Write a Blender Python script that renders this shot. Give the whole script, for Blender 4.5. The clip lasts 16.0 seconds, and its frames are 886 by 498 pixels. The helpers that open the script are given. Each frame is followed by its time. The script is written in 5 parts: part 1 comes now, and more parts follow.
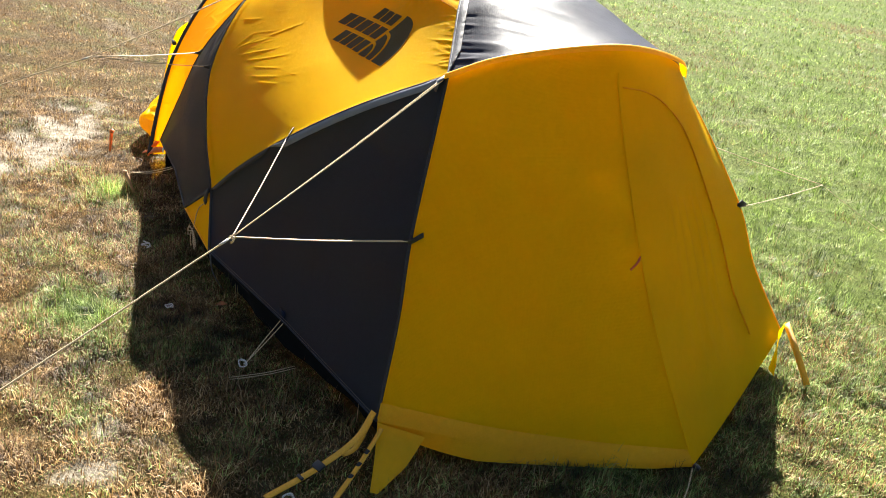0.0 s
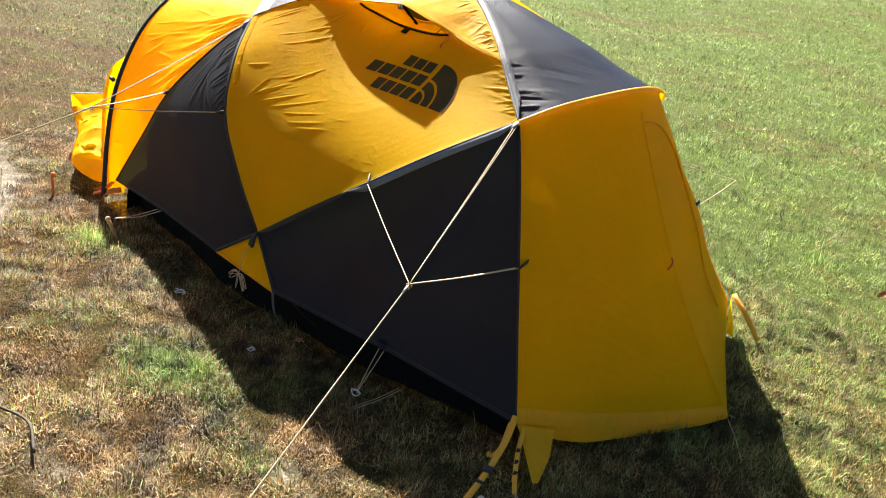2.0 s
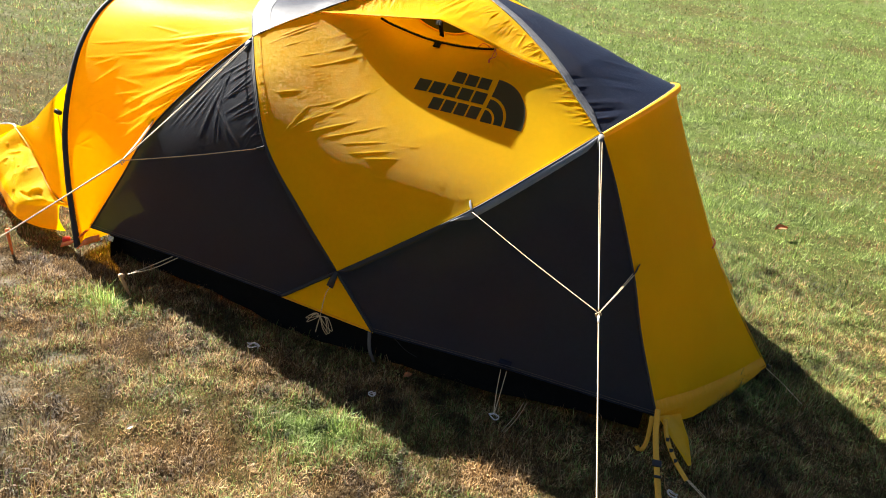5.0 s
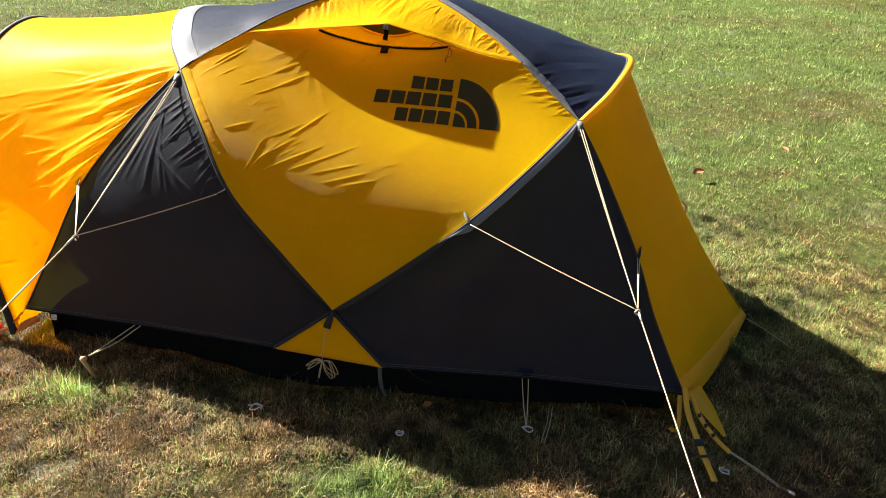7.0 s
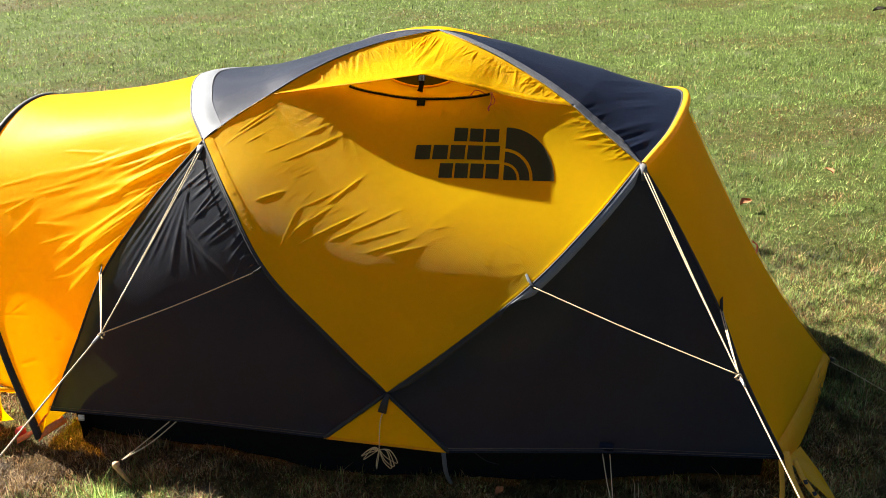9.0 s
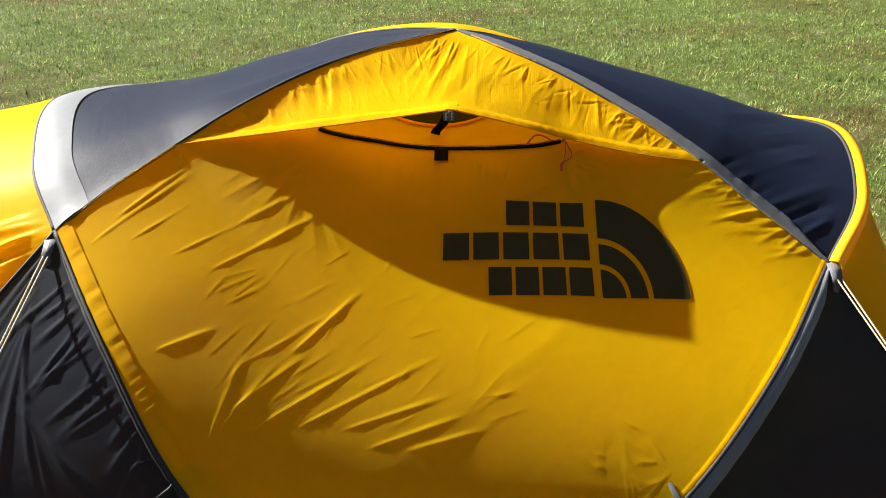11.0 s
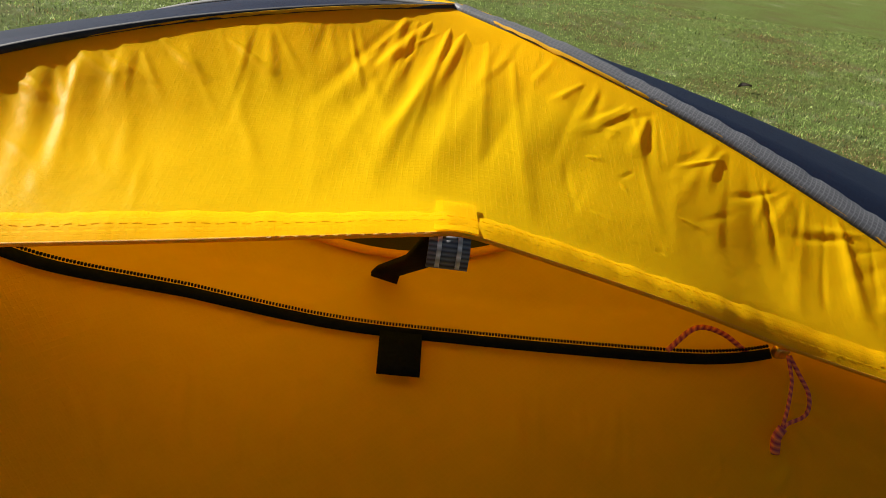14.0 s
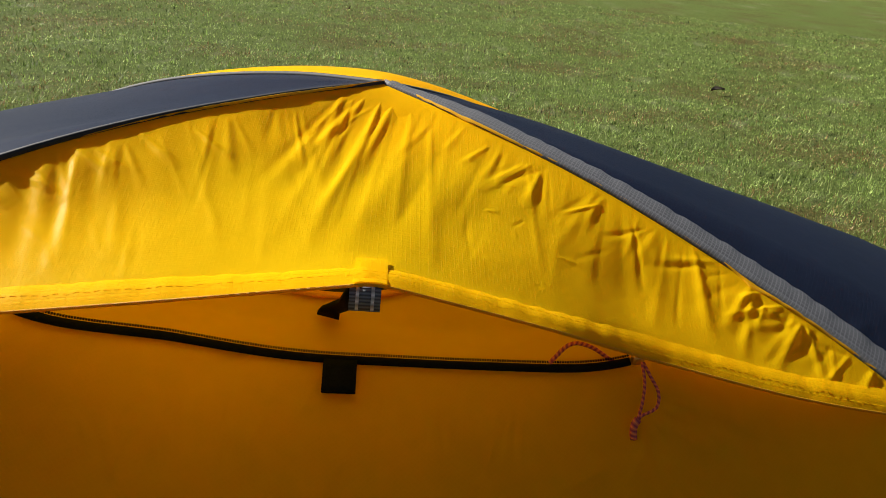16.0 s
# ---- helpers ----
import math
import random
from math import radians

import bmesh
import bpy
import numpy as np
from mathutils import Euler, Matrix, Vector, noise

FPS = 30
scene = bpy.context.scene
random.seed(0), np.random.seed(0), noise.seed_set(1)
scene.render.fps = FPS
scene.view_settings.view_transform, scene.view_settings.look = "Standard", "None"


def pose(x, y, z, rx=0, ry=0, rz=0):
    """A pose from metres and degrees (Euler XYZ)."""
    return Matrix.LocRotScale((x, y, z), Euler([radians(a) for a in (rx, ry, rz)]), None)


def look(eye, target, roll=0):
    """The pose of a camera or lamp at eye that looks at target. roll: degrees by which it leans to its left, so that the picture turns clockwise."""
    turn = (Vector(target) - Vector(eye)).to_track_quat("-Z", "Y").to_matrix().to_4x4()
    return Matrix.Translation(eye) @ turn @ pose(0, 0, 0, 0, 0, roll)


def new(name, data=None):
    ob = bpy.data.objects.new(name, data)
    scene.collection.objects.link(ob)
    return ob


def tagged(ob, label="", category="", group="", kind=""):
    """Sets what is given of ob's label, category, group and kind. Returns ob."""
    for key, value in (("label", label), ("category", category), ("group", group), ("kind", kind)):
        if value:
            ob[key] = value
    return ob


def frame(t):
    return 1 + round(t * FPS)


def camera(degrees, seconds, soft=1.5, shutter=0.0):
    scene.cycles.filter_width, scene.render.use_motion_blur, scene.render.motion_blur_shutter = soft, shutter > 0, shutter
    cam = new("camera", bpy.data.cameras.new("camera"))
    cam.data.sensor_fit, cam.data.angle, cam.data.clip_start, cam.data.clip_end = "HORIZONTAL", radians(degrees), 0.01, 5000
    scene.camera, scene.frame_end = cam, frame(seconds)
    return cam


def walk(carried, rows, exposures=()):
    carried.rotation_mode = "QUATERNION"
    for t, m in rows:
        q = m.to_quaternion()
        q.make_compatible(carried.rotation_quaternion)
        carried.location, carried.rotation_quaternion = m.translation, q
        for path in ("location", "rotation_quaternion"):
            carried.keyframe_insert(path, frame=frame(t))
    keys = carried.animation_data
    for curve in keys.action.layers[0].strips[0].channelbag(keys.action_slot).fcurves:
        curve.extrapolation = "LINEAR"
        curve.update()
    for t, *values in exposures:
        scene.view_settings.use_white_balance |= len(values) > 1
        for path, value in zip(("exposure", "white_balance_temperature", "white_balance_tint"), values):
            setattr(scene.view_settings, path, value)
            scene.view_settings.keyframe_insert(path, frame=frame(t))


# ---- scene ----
cam = camera(55.2, 16.0, soft=0.8)
# seconds, eye, target, roll
PATH = [
    (0, (2.572, -0.863, 1.325), (1.043, 0.148, 0.525), 8.6),
    (0.5, (2.489, -1.153, 1.340), (1.093, 0.046, 0.557), 9.2),
    (1, (2.376, -1.366, 1.366), (1.095, -0.034, 0.602), 10.4),
    (1.5, (2.204, -1.531, 1.381), (0.999, -0.126, 0.624), 10.7),
    (2, (2.119, -1.825, 1.431), (0.992, -0.354, 0.680), 10.2),
    (2.5, (1.962, -2.008, 1.422), (0.867, -0.508, 0.680), 11.3),
    (3, (1.762, -2.162, 1.445), (0.708, -0.636, 0.696), 11.2),
    (3.5, (1.597, -2.422, 1.501), (0.657, -0.827, 0.745), 9.2),
    (4, (1.412, -2.481, 1.504), (0.712, -0.760, 0.764), 10.8),
    (4.2, (1.343, -2.465, 1.508), (0.667, -0.739, 0.758), 10.5),
    (6.3, (0.663, -2.339, 1.481), (0.390, -0.534, 0.665), 9.9),
    (6.5, (0.632, -2.328, 1.485), (0.382, -0.524, 0.660), 9.4),
    (7, (0.571, -2.324, 1.534), (0.366, -0.508, 0.723), 4.0),
    (7.5, (0.547, -2.343, 1.541), (0.273, -0.528, 0.747), 1.8),
    (8, (0.546, -2.335, 1.554), (0.209, -0.513, 0.801), 0.2),
    (8.2, (0.542, -2.316, 1.552), (0.221, -0.481, 0.823), -0.1),
    (10.3, (0.188, -1.443, 1.417), (0.043, 0.414, 0.688), 1.1),
    (10.5, (0.174, -1.334, 1.415), (0.056, 0.524, 0.685), 1.2),
    (11, (0.029, -1.010, 1.404), (0.015, 0.841, 0.647), 0.8),
    (11.5, (-0.010, -0.766, 1.373), (0.043, 1.088, 0.626), 0.8),
    (12, (0.020, -0.447, 1.343), (0.125, 1.404, 0.593), 2.9),
    (12.5, (-0.045, -0.223, 1.279), (0.081, 1.637, 0.555), 4.9),
    (13, (-0.035, -0.039, 1.229), (0.110, 1.866, 0.638), 6.4),
    (13.5, (-0.017, 0.036, 1.201), (0.160, 1.930, 0.584), 7.7),
    (14, (-0.019, 0.032, 1.198), (0.180, 1.918, 0.564), 8.7),
    (14.5, (-0.018, 0.032, 1.194), (0.171, 1.912, 0.538), 8.8),
    (15, (-0.016, 0.029, 1.200), (0.199, 1.906, 0.542), 9.1),
    (15.5, (-0.003, 0.024, 1.218), (0.201, 1.915, 0.599), 8.3),
    (16, (0.012, -0.092, 1.266), (0.234, 1.802, 0.665), 6.1),
]
EXPOSURES = [(0.0, 2.78), (0.4, 2.64), (2.5, 2.54), (8.2, 2.3), (11.0, 2.0), (13.0, 1.52), (16.0, 1.34)]
walk(cam, [(t, look(eye, target, roll)) for t, eye, target, roll in PATH], EXPOSURES)

# ---- world, sun, exposure ----
SUN = Vector((-0.42, 0.243, 0.335)).normalized()        # towards the sun
world = bpy.data.worlds.new("sky")
scene.world = world
world.use_nodes = True
wt = world.node_tree
sky = wt.nodes.new("ShaderNodeTexSky")
sky.sky_type = "NISHITA"
sky.sun_disc = False
sky.sun_elevation = math.asin(SUN.z)
sky.sun_rotation = math.atan2(SUN.x, SUN.y)
sky.air_density, sky.dust_density, sky.ozone_density = 1.0, 1.6, 0.7
wt.links.new(sky.outputs["Color"], wt.nodes["Background"].inputs["Color"])
wt.nodes["Background"].inputs["Strength"].default_value = 0.022
sun = new("sun", bpy.data.lights.new("sun", "SUN"))
sun.data.energy, sun.data.angle, sun.data.color = 5.0, radians(0.6), (1.0, 0.95, 0.86)
sun.rotation_euler = SUN.to_track_quat("Z", "Y").to_euler()

# ---- materials ----
class Nodes:
    """A small helper round one material's node tree."""

    def __init__(self, name):
        self.m = bpy.data.materials.new(name)
        self.m.use_nodes = True
        self.t = self.m.node_tree
        self.bsdf = self.t.nodes["Principled BSDF"]
        self.out = self.t.nodes["Material Output"]

    def add(self, kind, **put):
        n = self.t.nodes.new(kind)
        for k, v in put.items():
            if k in n.inputs:
                n.inputs[k].default_value = v
        return n

    def link(self, a, b):
        self.t.links.new(a, b)

    def value(self, a, b=None, op="MULTIPLY"):
        n = self.t.nodes.new("ShaderNodeMath")
        n.operation = op
        for i, v in enumerate((a, b)):
            if v is None:
                continue
            if isinstance(v, (int, float)):
                n.inputs[i].default_value = v
            else:
                self.link(v, n.inputs[i])
        return n.outputs[0]

    def mix(self, fac, a, b):
        n = self.t.nodes.new("ShaderNodeMix")
        n.data_type = "RGBA"
        for i, v in ((0, fac), (6, a), (7, b)):
            if isinstance(v, (int, float)):
                n.inputs[i].default_value = v
            elif isinstance(v, tuple):
                n.inputs[i].default_value = (*v, 1)
            else:
                self.link(v, n.inputs[i])
        return n.outputs[2]

    def noise(self, scale, detail=3.0, rough=0.55, coord="Object", stretch=None):
        c = self.t.nodes.new("ShaderNodeTexCoord").outputs[coord]
        if stretch:
            mp = self.t.nodes.new("ShaderNodeMapping")
            mp.inputs["Scale"].default_value = stretch
            self.link(c, mp.inputs["Vector"])
            c = mp.outputs[0]
        n = self.add("ShaderNodeTexNoise", Scale=scale, Detail=detail, Roughness=rough)
        self.link(c, n.inputs["Vector"])
        return n.outputs["Fac"]

    def ramp(self, fac, stops):
        n = self.t.nodes.new("ShaderNodeValToRGB")
        e = n.color_ramp.elements
        while len(e) < len(stops):
            e.new(0.5)
        for i, (p, c) in enumerate(stops):
            e[i].position = p
            e[i].color = (*c, 1) if isinstance(c, tuple) else (c, c, c, 1)
        self.link(fac, n.inputs[0])
        return n.outputs[0]

    def bump(self, height, strength, distance, normal=None):
        n = self.add("ShaderNodeBump", Strength=strength, Distance=distance)
        self.link(height, n.inputs["Height"])
        if normal is not None:
            self.link(normal, n.inputs["Normal"])
        return n.outputs[0]


def cloth(name, colour, through_colour, through_share, rough, coat, relief=1.0, ripstop=True, dirt=0.12, see=0.0, ior=1.5, thread=None):
    """Thin coated nylon: gloss and diffuse on the sunny face, light passing through to the other."""
    k = Nodes(name)
    big = k.noise(3.0, 4.0)
    fine = k.noise(60.0, 3.0)
    shade = k.value(k.value(big, 0.7), k.value(fine, 0.3), "ADD")
    dark = tuple(c * (1 - 2 * dirt) for c in colour)
    light = tuple(min(1, c * (1 + dirt)) for c in colour)
    col = k.mix(k.ramp(shade, [(0.3, 0.0), (0.7, 1.0)]), dark, light)
    uv = k.t.nodes.new("ShaderNodeUVMap")
    sep = k.t.nodes.new("ShaderNodeSeparateXYZ")
    k.link(uv.outputs[0], sep.inputs[0])
    crinkle = k.noise(38.0, 5.0, 0.62)
    wide = k.noise(9.0, 3.0, 0.5)
    height = k.value(k.value(crinkle, 0.2 * relief), k.value(wide, 0.15 * relief), "ADD")
    normal = k.bump(height, 0.32, 0.012)
    if ripstop:
        lines = []
        for axis in (0, 1):
            f = k.value(k.value(sep.outputs[axis], 1 / 0.0034), None, "FRACT")
            lines.append(k.value(f, 0.22, "LESS_THAN"))
        grid = k.value(lines[0], lines[1], "MAXIMUM")
        normal = k.bump(grid, 0.6, 0.0004, normal)
        col = k.mix(k.value(grid, 0.6 if thread else 0.3), col, thread or light)
    b = k.bsdf
    k.link(col, b.inputs["Base Color"])
    b.inputs["Roughness"].default_value = rough
    b.inputs["Specular IOR Level"].default_value = coat
    b.inputs["IOR"].default_value = ior
    k.link(normal, b.inputs["Normal"])
    tr = k.add("ShaderNodeBsdfTranslucent")
    k.link(k.mix(k.ramp(shade, [(0.25, 0.0), (0.75, 1.0)]), tuple(c * 0.85 for c in through_colour), through_colour), tr.inputs["Color"])
    k.link(normal, tr.inputs["Normal"])
    mixer = k.add("ShaderNodeMixShader", Fac=through_share)
    k.link(b.outputs[0], mixer.inputs[1])
    k.link(tr.outputs[0], mixer.inputs[2])
    last = mixer
    if see:                                        # the weave lets a little sun straight through
        clear = k.add("ShaderNodeBsdfTransparent", Color=(1.0, 0.58, 0.02, 1))
        last = k.add("ShaderNodeMixShader", Fac=see)
        k.link(mixer.outputs[0], last.inputs[1])
        k.link(clear.outputs[0], last.inputs[2])
    k.link(last.outputs[0], k.out.inputs["Surface"])
    return k.m


def plain(name, colour, rough=0.6, metal=0.0, grain=80.0, vary=0.25, relief=0.15, distance=0.002, specular=0.5):
    k = Nodes(name)
    n = k.value(k.value(k.noise(grain, 4.0), 0.6), k.value(k.noise(grain / 9, 3.0), 0.4), "ADD")
    dark = tuple(c * (1 - vary) for c in colour)
    light = tuple(min(1, c * (1 + vary)) for c in colour)
    k.link(k.mix(k.ramp(n, [(0.35, 0.0), (0.65, 1.0)]), dark, light), k.bsdf.inputs["Base Color"])
    k.bsdf.inputs["Roughness"].default_value = rough
    k.bsdf.inputs["Metallic"].default_value = metal
    k.bsdf.inputs["Specular IOR Level"].default_value = specular
    k.link(k.bump(n, relief, distance), k.bsdf.inputs["Normal"])
    return k.m


def woven(name, colour, stripe, per_metre, rough=0.65):
    """Webbing or twisted cord: a fine repeating weave along the length."""
    k = Nodes(name)
    uv = k.t.nodes.new("ShaderNodeUVMap")
    sep = k.t.nodes.new("ShaderNodeSeparateXYZ")
    k.link(uv.outputs[0], sep.inputs[0])
    slant = k.value(k.value(sep.outputs[0], per_metre), k.value(sep.outputs[1], 1.0), "ADD")
    f = k.value(slant, None, "FRACT")
    band = k.ramp(f, [(0.0, 0.0), (0.45, 1.0), (0.9, 0.0)])
    k.link(k.mix(band, stripe, colour), k.bsdf.inputs["Base Color"])
    k.bsdf.inputs["Roughness"].default_value = rough
    k.link(k.bump(band, 0.5, 0.0008), k.bsdf.inputs["Normal"])
    return k.m


M_YELLOW = cloth("yellow_nylon", (0.95, 0.615, 0.004), (1.0, 0.63, 0.0), 0.57, 0.42, 0.5, dirt=0.06, see=0.02, ior=1.1)
M_HEM = cloth("yellow_hem", (0.92, 0.5, 0.005), (1.0, 0.5, 0.0), 0.42, 0.5, 0.3, 0.7)
M_INNER = cloth("yellow_inner_nylon", (0.8, 0.33, 0.01), (1.0, 0.36, 0.0), 0.3, 0.7, 0.2)
# for the screen added in the hoop: lets about half the sun through
M_SUN_SCREEN = cloth("yellow_sun_screen", (0.7, 0.4, 0.01), (0.9, 0.5, 0.0), 0.5, 0.7, 0.2, see=0.6)
M_BLACK = cloth("charcoal_nylon", (0.012, 0.018, 0.038), (0.07, 0.08, 0.11), 0.2, 0.47, 0.5, 0.8, ior=1.14)
# the roof cloth again, toned lighter for the lower walls that stand in shade
M_SHADE_CHAR = cloth("charcoal_shade_tone_nylon", (0.021, 0.025, 0.035), (0.07, 0.125, 0.24), 0.35, 0.47, 0.5, 0.8, ior=1.14)
M_SILVER = cloth("silver_tape", (0.62, 0.63, 0.66), (0.4, 0.4, 0.42), 0.2, 0.42, 0.5, 0.6)
M_NET = cloth("dark_net", (0.03, 0.02, 0.008), (0.12, 0.07, 0.01), 0.2, 0.8, 0.2)
M_PIPE = cloth("orange_piping", (0.95, 0.42, 0.02), (1.0, 0.45, 0.0), 0.5, 0.55, 0.3)
M_FLOOR = plain("black_groundsheet", (0.005, 0.005, 0.005), 0.9, 0, 40, specular=0.1)
M_BIND = plain("black_binding", (0.014, 0.014, 0.016), 0.75, 0, 300, 0.4, 0.5, 0.001)
M_SLEEVE = cloth("pale_sleeve", (0.2, 0.21, 0.23), (0.3, 0.3, 0.32), 0.15, 0.5, 0.5, 1.3, ior=1.22)
M_GREY = cloth("grey_sleeve", (0.1, 0.103, 0.115), (0.14, 0.14, 0.15), 0.1, 0.5, 0.4, 1.3, ior=1.25, thread=(0.22, 0.22, 0.23))
M_PRINT = cloth("grey_print", (0.05, 0.048, 0.02), (0.25, 0.16, 0.02), 0.14, 0.5, 0.3, ior=1.12)
M_ROPE = woven("tan_cord", (0.72, 0.58, 0.38), (0.3, 0.21, 0.1), 160)
M_WHITE = woven("white_cord", (0.8, 0.78, 0.74), (0.4, 0.36, 0.3), 200)
M_PULL = woven("orange_cord", (0.85, 0.2, 0.04), (0.3, 0.02, 0.05), 260)
M_WEB = woven("grey_webbing", (0.2, 0.21, 0.22), (0.06, 0.06, 0.07), 420)
M_STRAP = woven("yellow_webbing", (0.9, 0.47, 0.03), (0.65, 0.31, 0.02), 500)
M_PLASTIC = plain("black_plastic", (0.012, 0.012, 0.013), 0.35, 0, 120)
M_ZIP = plain("black_zip", (0.004, 0.004, 0.0045), 0.85, 0, 400, 0.5, 0.8, 0.001, 0.1)
M_BRASS = plain("brass", (0.65, 0.42, 0.14), 0.35, 1.0, 200)
M_STEEL = plain("steel", (0.6, 0.58, 0.55), 0.3, 1.0, 200)
M_PEG = plain("orange_peg", (0.8, 0.18, 0.03), 0.45, 0, 120)
M_PEGWOOD = plain("tan_peg", (0.55, 0.32, 0.17), 0.7, 0, 150)
M_RED = plain("red_plastic", (0.7, 0.03, 0.02), 0.4, 0, 120)
M_LEAF = plain("dead_leaf", (0.3, 0.11, 0.035), 0.8, 0, 120, 0.4, 0.5)
M_ROPE_LEAF = plain("pale_leaf", (0.6, 0.47, 0.3), 0.8, 0, 120, 0.35, 0.5)
M_TWIG = plain("twig", (0.05, 0.035, 0.025), 0.9, 0, 120, 0.5, 0.6)

# ---- shapes ----
MID = 0.75          # the tent's middle plane, in y


def spline(points, n=60):
    """Catmull-Rom through the points, evenly spaced along its length."""
    p = np.array(points, float)
    p = np.vstack([2 * p[0] - p[1], p, 2 * p[-1] - p[-2]])
    out = []
    for i in range(1, len(p) - 2):
        t = np.linspace(0, 1, 24, endpoint=False)[:, None]
        a, b, c, d = p[i - 1], p[i], p[i + 1], p[i + 2]
        out.append(0.5 * (2 * b + (c - a) * t + (2 * a - 5 * b + 4 * c - d) * t ** 2 + (3 * b - a - 3 * c + d) * t ** 3))
    out = np.vstack(out + [p[-2:-1]])
    return even(out, n)


def even(line, n):
    line = np.array(line, float)
    s = np.concatenate([[0], np.cumsum(np.linalg.norm(np.diff(line, axis=0), axis=1))])
    q = np.linspace(0, s[-1], n)
    return np.stack([np.interp(q, s, line[:, k]) for k in range(3)], 1)


def far(a):
    """The same on the tent's other side."""
    a = np.array(a, float).copy()
    a[..., 1] = 2 * MID - a[..., 1]
    return a


def coons(bottom, top, left, right, nu=60, nv=60):
    """A patch between four curves; bottom and top run with u, left and right with v."""
    b, t, l, r = even(bottom, nu), even(top, nu), even(left, nv), even(right, nv)
    u, v = np.linspace(0, 1, nu)[:, None, None], np.linspace(0, 1, nv)[None, :, None]
    ruled = (1 - v) * b[:, None] + v * t[:, None] + (1 - u) * l[None] + u * r[None]
    corners = (1 - u) * (1 - v) * b[0] + u * (1 - v) * b[-1] + (1 - u) * v * t[0] + u * v * t[-1]
    return ruled - corners


def normals(p):
    n = np.cross(np.gradient(p, axis=0), np.gradient(p, axis=1))
    return n / np.maximum(np.linalg.norm(n, axis=2, keepdims=True), 1e-9)


def outward(p):
    """Normals that face away from the tent's middle."""
    n = normals(p)
    n[0], n[-1], n[:, 0], n[:, -1] = n[1], n[-2], n[:, 1], n[:, -2]
    s = np.sign(np.sum(n * (p - np.array((0, MID, 0.2))), axis=2).sum())
    return n * (s if s else 1)


def dent(p, at, size, by):
    """Push a patch by the vector by around the place at; its edges stay."""
    nu, nv = p.shape[:2]
    e = np.sin(np.pi * np.linspace(0, 1, nu))[:, None] * np.sin(np.pi * np.linspace(0, 1, nv))[None]
    e = np.clip(e * 4, 0, 1)
    w = np.exp(-(np.linalg.norm(p - np.array(at), axis=2) / size) ** 2) * e
    return p + w[..., None] * np.array(by)


def folds(p, n, list_of, out=1.0):
    """Raise creases on a patch: each from a to b, so high and so wide, sharpest at a."""
    add = np.zeros(p.shape[:2])
    for a, b, high, wide in list_of:
        a, b = np.array(a, float), np.array(b, float)
        d = b - a
        s = np.clip(((p - a) @ d) / (d @ d), -0.2, 1.2)
        off = p - (a + np.clip(s, 0, 1)[..., None] * d)
        w = wide * (0.45 + 0.9 * np.clip(s, 0, 1))
        q = np.linalg.norm(off, axis=2) / w
        env = np.clip(np.minimum(s * 6 + 0.15, (1.05 - s) * 2.2), 0, 1)
        add += high * env * np.exp(-q ** 2)
    return p + out * add[..., None] * n


def ripple(p, n, seed, high, scale, edge=True):
    """Loose cloth: a little smooth unevenness."""
    rng = np.random.default_rng(seed)
    add = np.zeros(p.shape[:2])
    for k in range(14):
        d = rng.normal(size=3)
        d = d / np.linalg.norm(d) * scale * rng.uniform(0.5, 2.0)
        add += np.sin(p @ d + rng.uniform(0, 6.3)) / (1 + 0.12 * k)
    nu, nv = add.shape
    if edge:
        add *= np.clip(np.sin(np.pi * np.linspace(0, 1, nu))[:, None] * np.sin(np.pi * np.linspace(0, 1, nv))[None] * 3, 0, 1)
    return p + (high / 4 * add)[..., None] * n


# the four poles, near half, from the ground up; all meet the middle plane
REAR_FOOT, FRONT_FOOT = (1.09, 0.0, 0.1), (-1.09, 0.0, 0.1)
REAR_TOP, FRONT_TOP = (0.675, 0.325, 0.845), (-0.622, 0.287, 0.893)
PEAK, CROSS = (0.036, MID, 1.165), (-0.008, -0.09, 0.286)
REAR_APEX, FRONT_APEX = (0.83, MID, 0.972), (-0.80, MID, 1.012)
HOOD_R, HOOD_L = (0.479, 0.452, 0.982), (-0.447, 0.414, 1.009)
A_LOW = spline([REAR_FOOT, (0.978, 0.09, 0.302), (0.898, 0.144, 0.485), (0.768, 0.25, 0.711), REAR_TOP])
A_MID = spline([REAR_TOP, (0.564, 0.397, 0.92), HOOD_R])
A_TOP = spline([HOOD_R, (0.381, 0.52, 1.039), (0.243, 0.609, 1.103), (0.119, 0.683, 1.145), PEAK])
B_LOW = spline([FRONT_FOOT, (-1.0, 0.055, 0.31), (-0.908, 0.115, 0.525), (-0.77, 0.205, 0.725), FRONT_TOP])
B_MID = spline([FRONT_TOP, (-0.548, 0.34, 0.948), HOOD_L])
B_TOP = spline([HOOD_L, (-0.357, 0.459, 1.061), (-0.255, 0.529, 1.107), (-0.16, 0.597, 1.136), (-0.055, 0.67, 1.156), PEAK])
C_FOOT, D_FOOT = (-0.181, -0.131, 0.157), (0.169, -0.145, 0.147)
C_LOW = spline([C_FOOT, CROSS], 12)
D_LOW = spline([D_FOOT, CROSS], 12)
C_UP = spline([CROSS, (0.18, -0.062, 0.432), (0.379, 0.01, 0.588), (0.54, 0.145, 0.728), REAR_TOP])
D_UP = spline([CROSS, (-0.17, -0.066, 0.44), (-0.357, 0.0, 0.602), (-0.495, 0.125, 0.767), FRONT_TOP])
C_ARCH = spline([REAR_TOP, (0.765, 0.46, 0.922), REAR_APEX, far((0.765, 0.46, 0.922)), far(REAR_TOP)], 80)
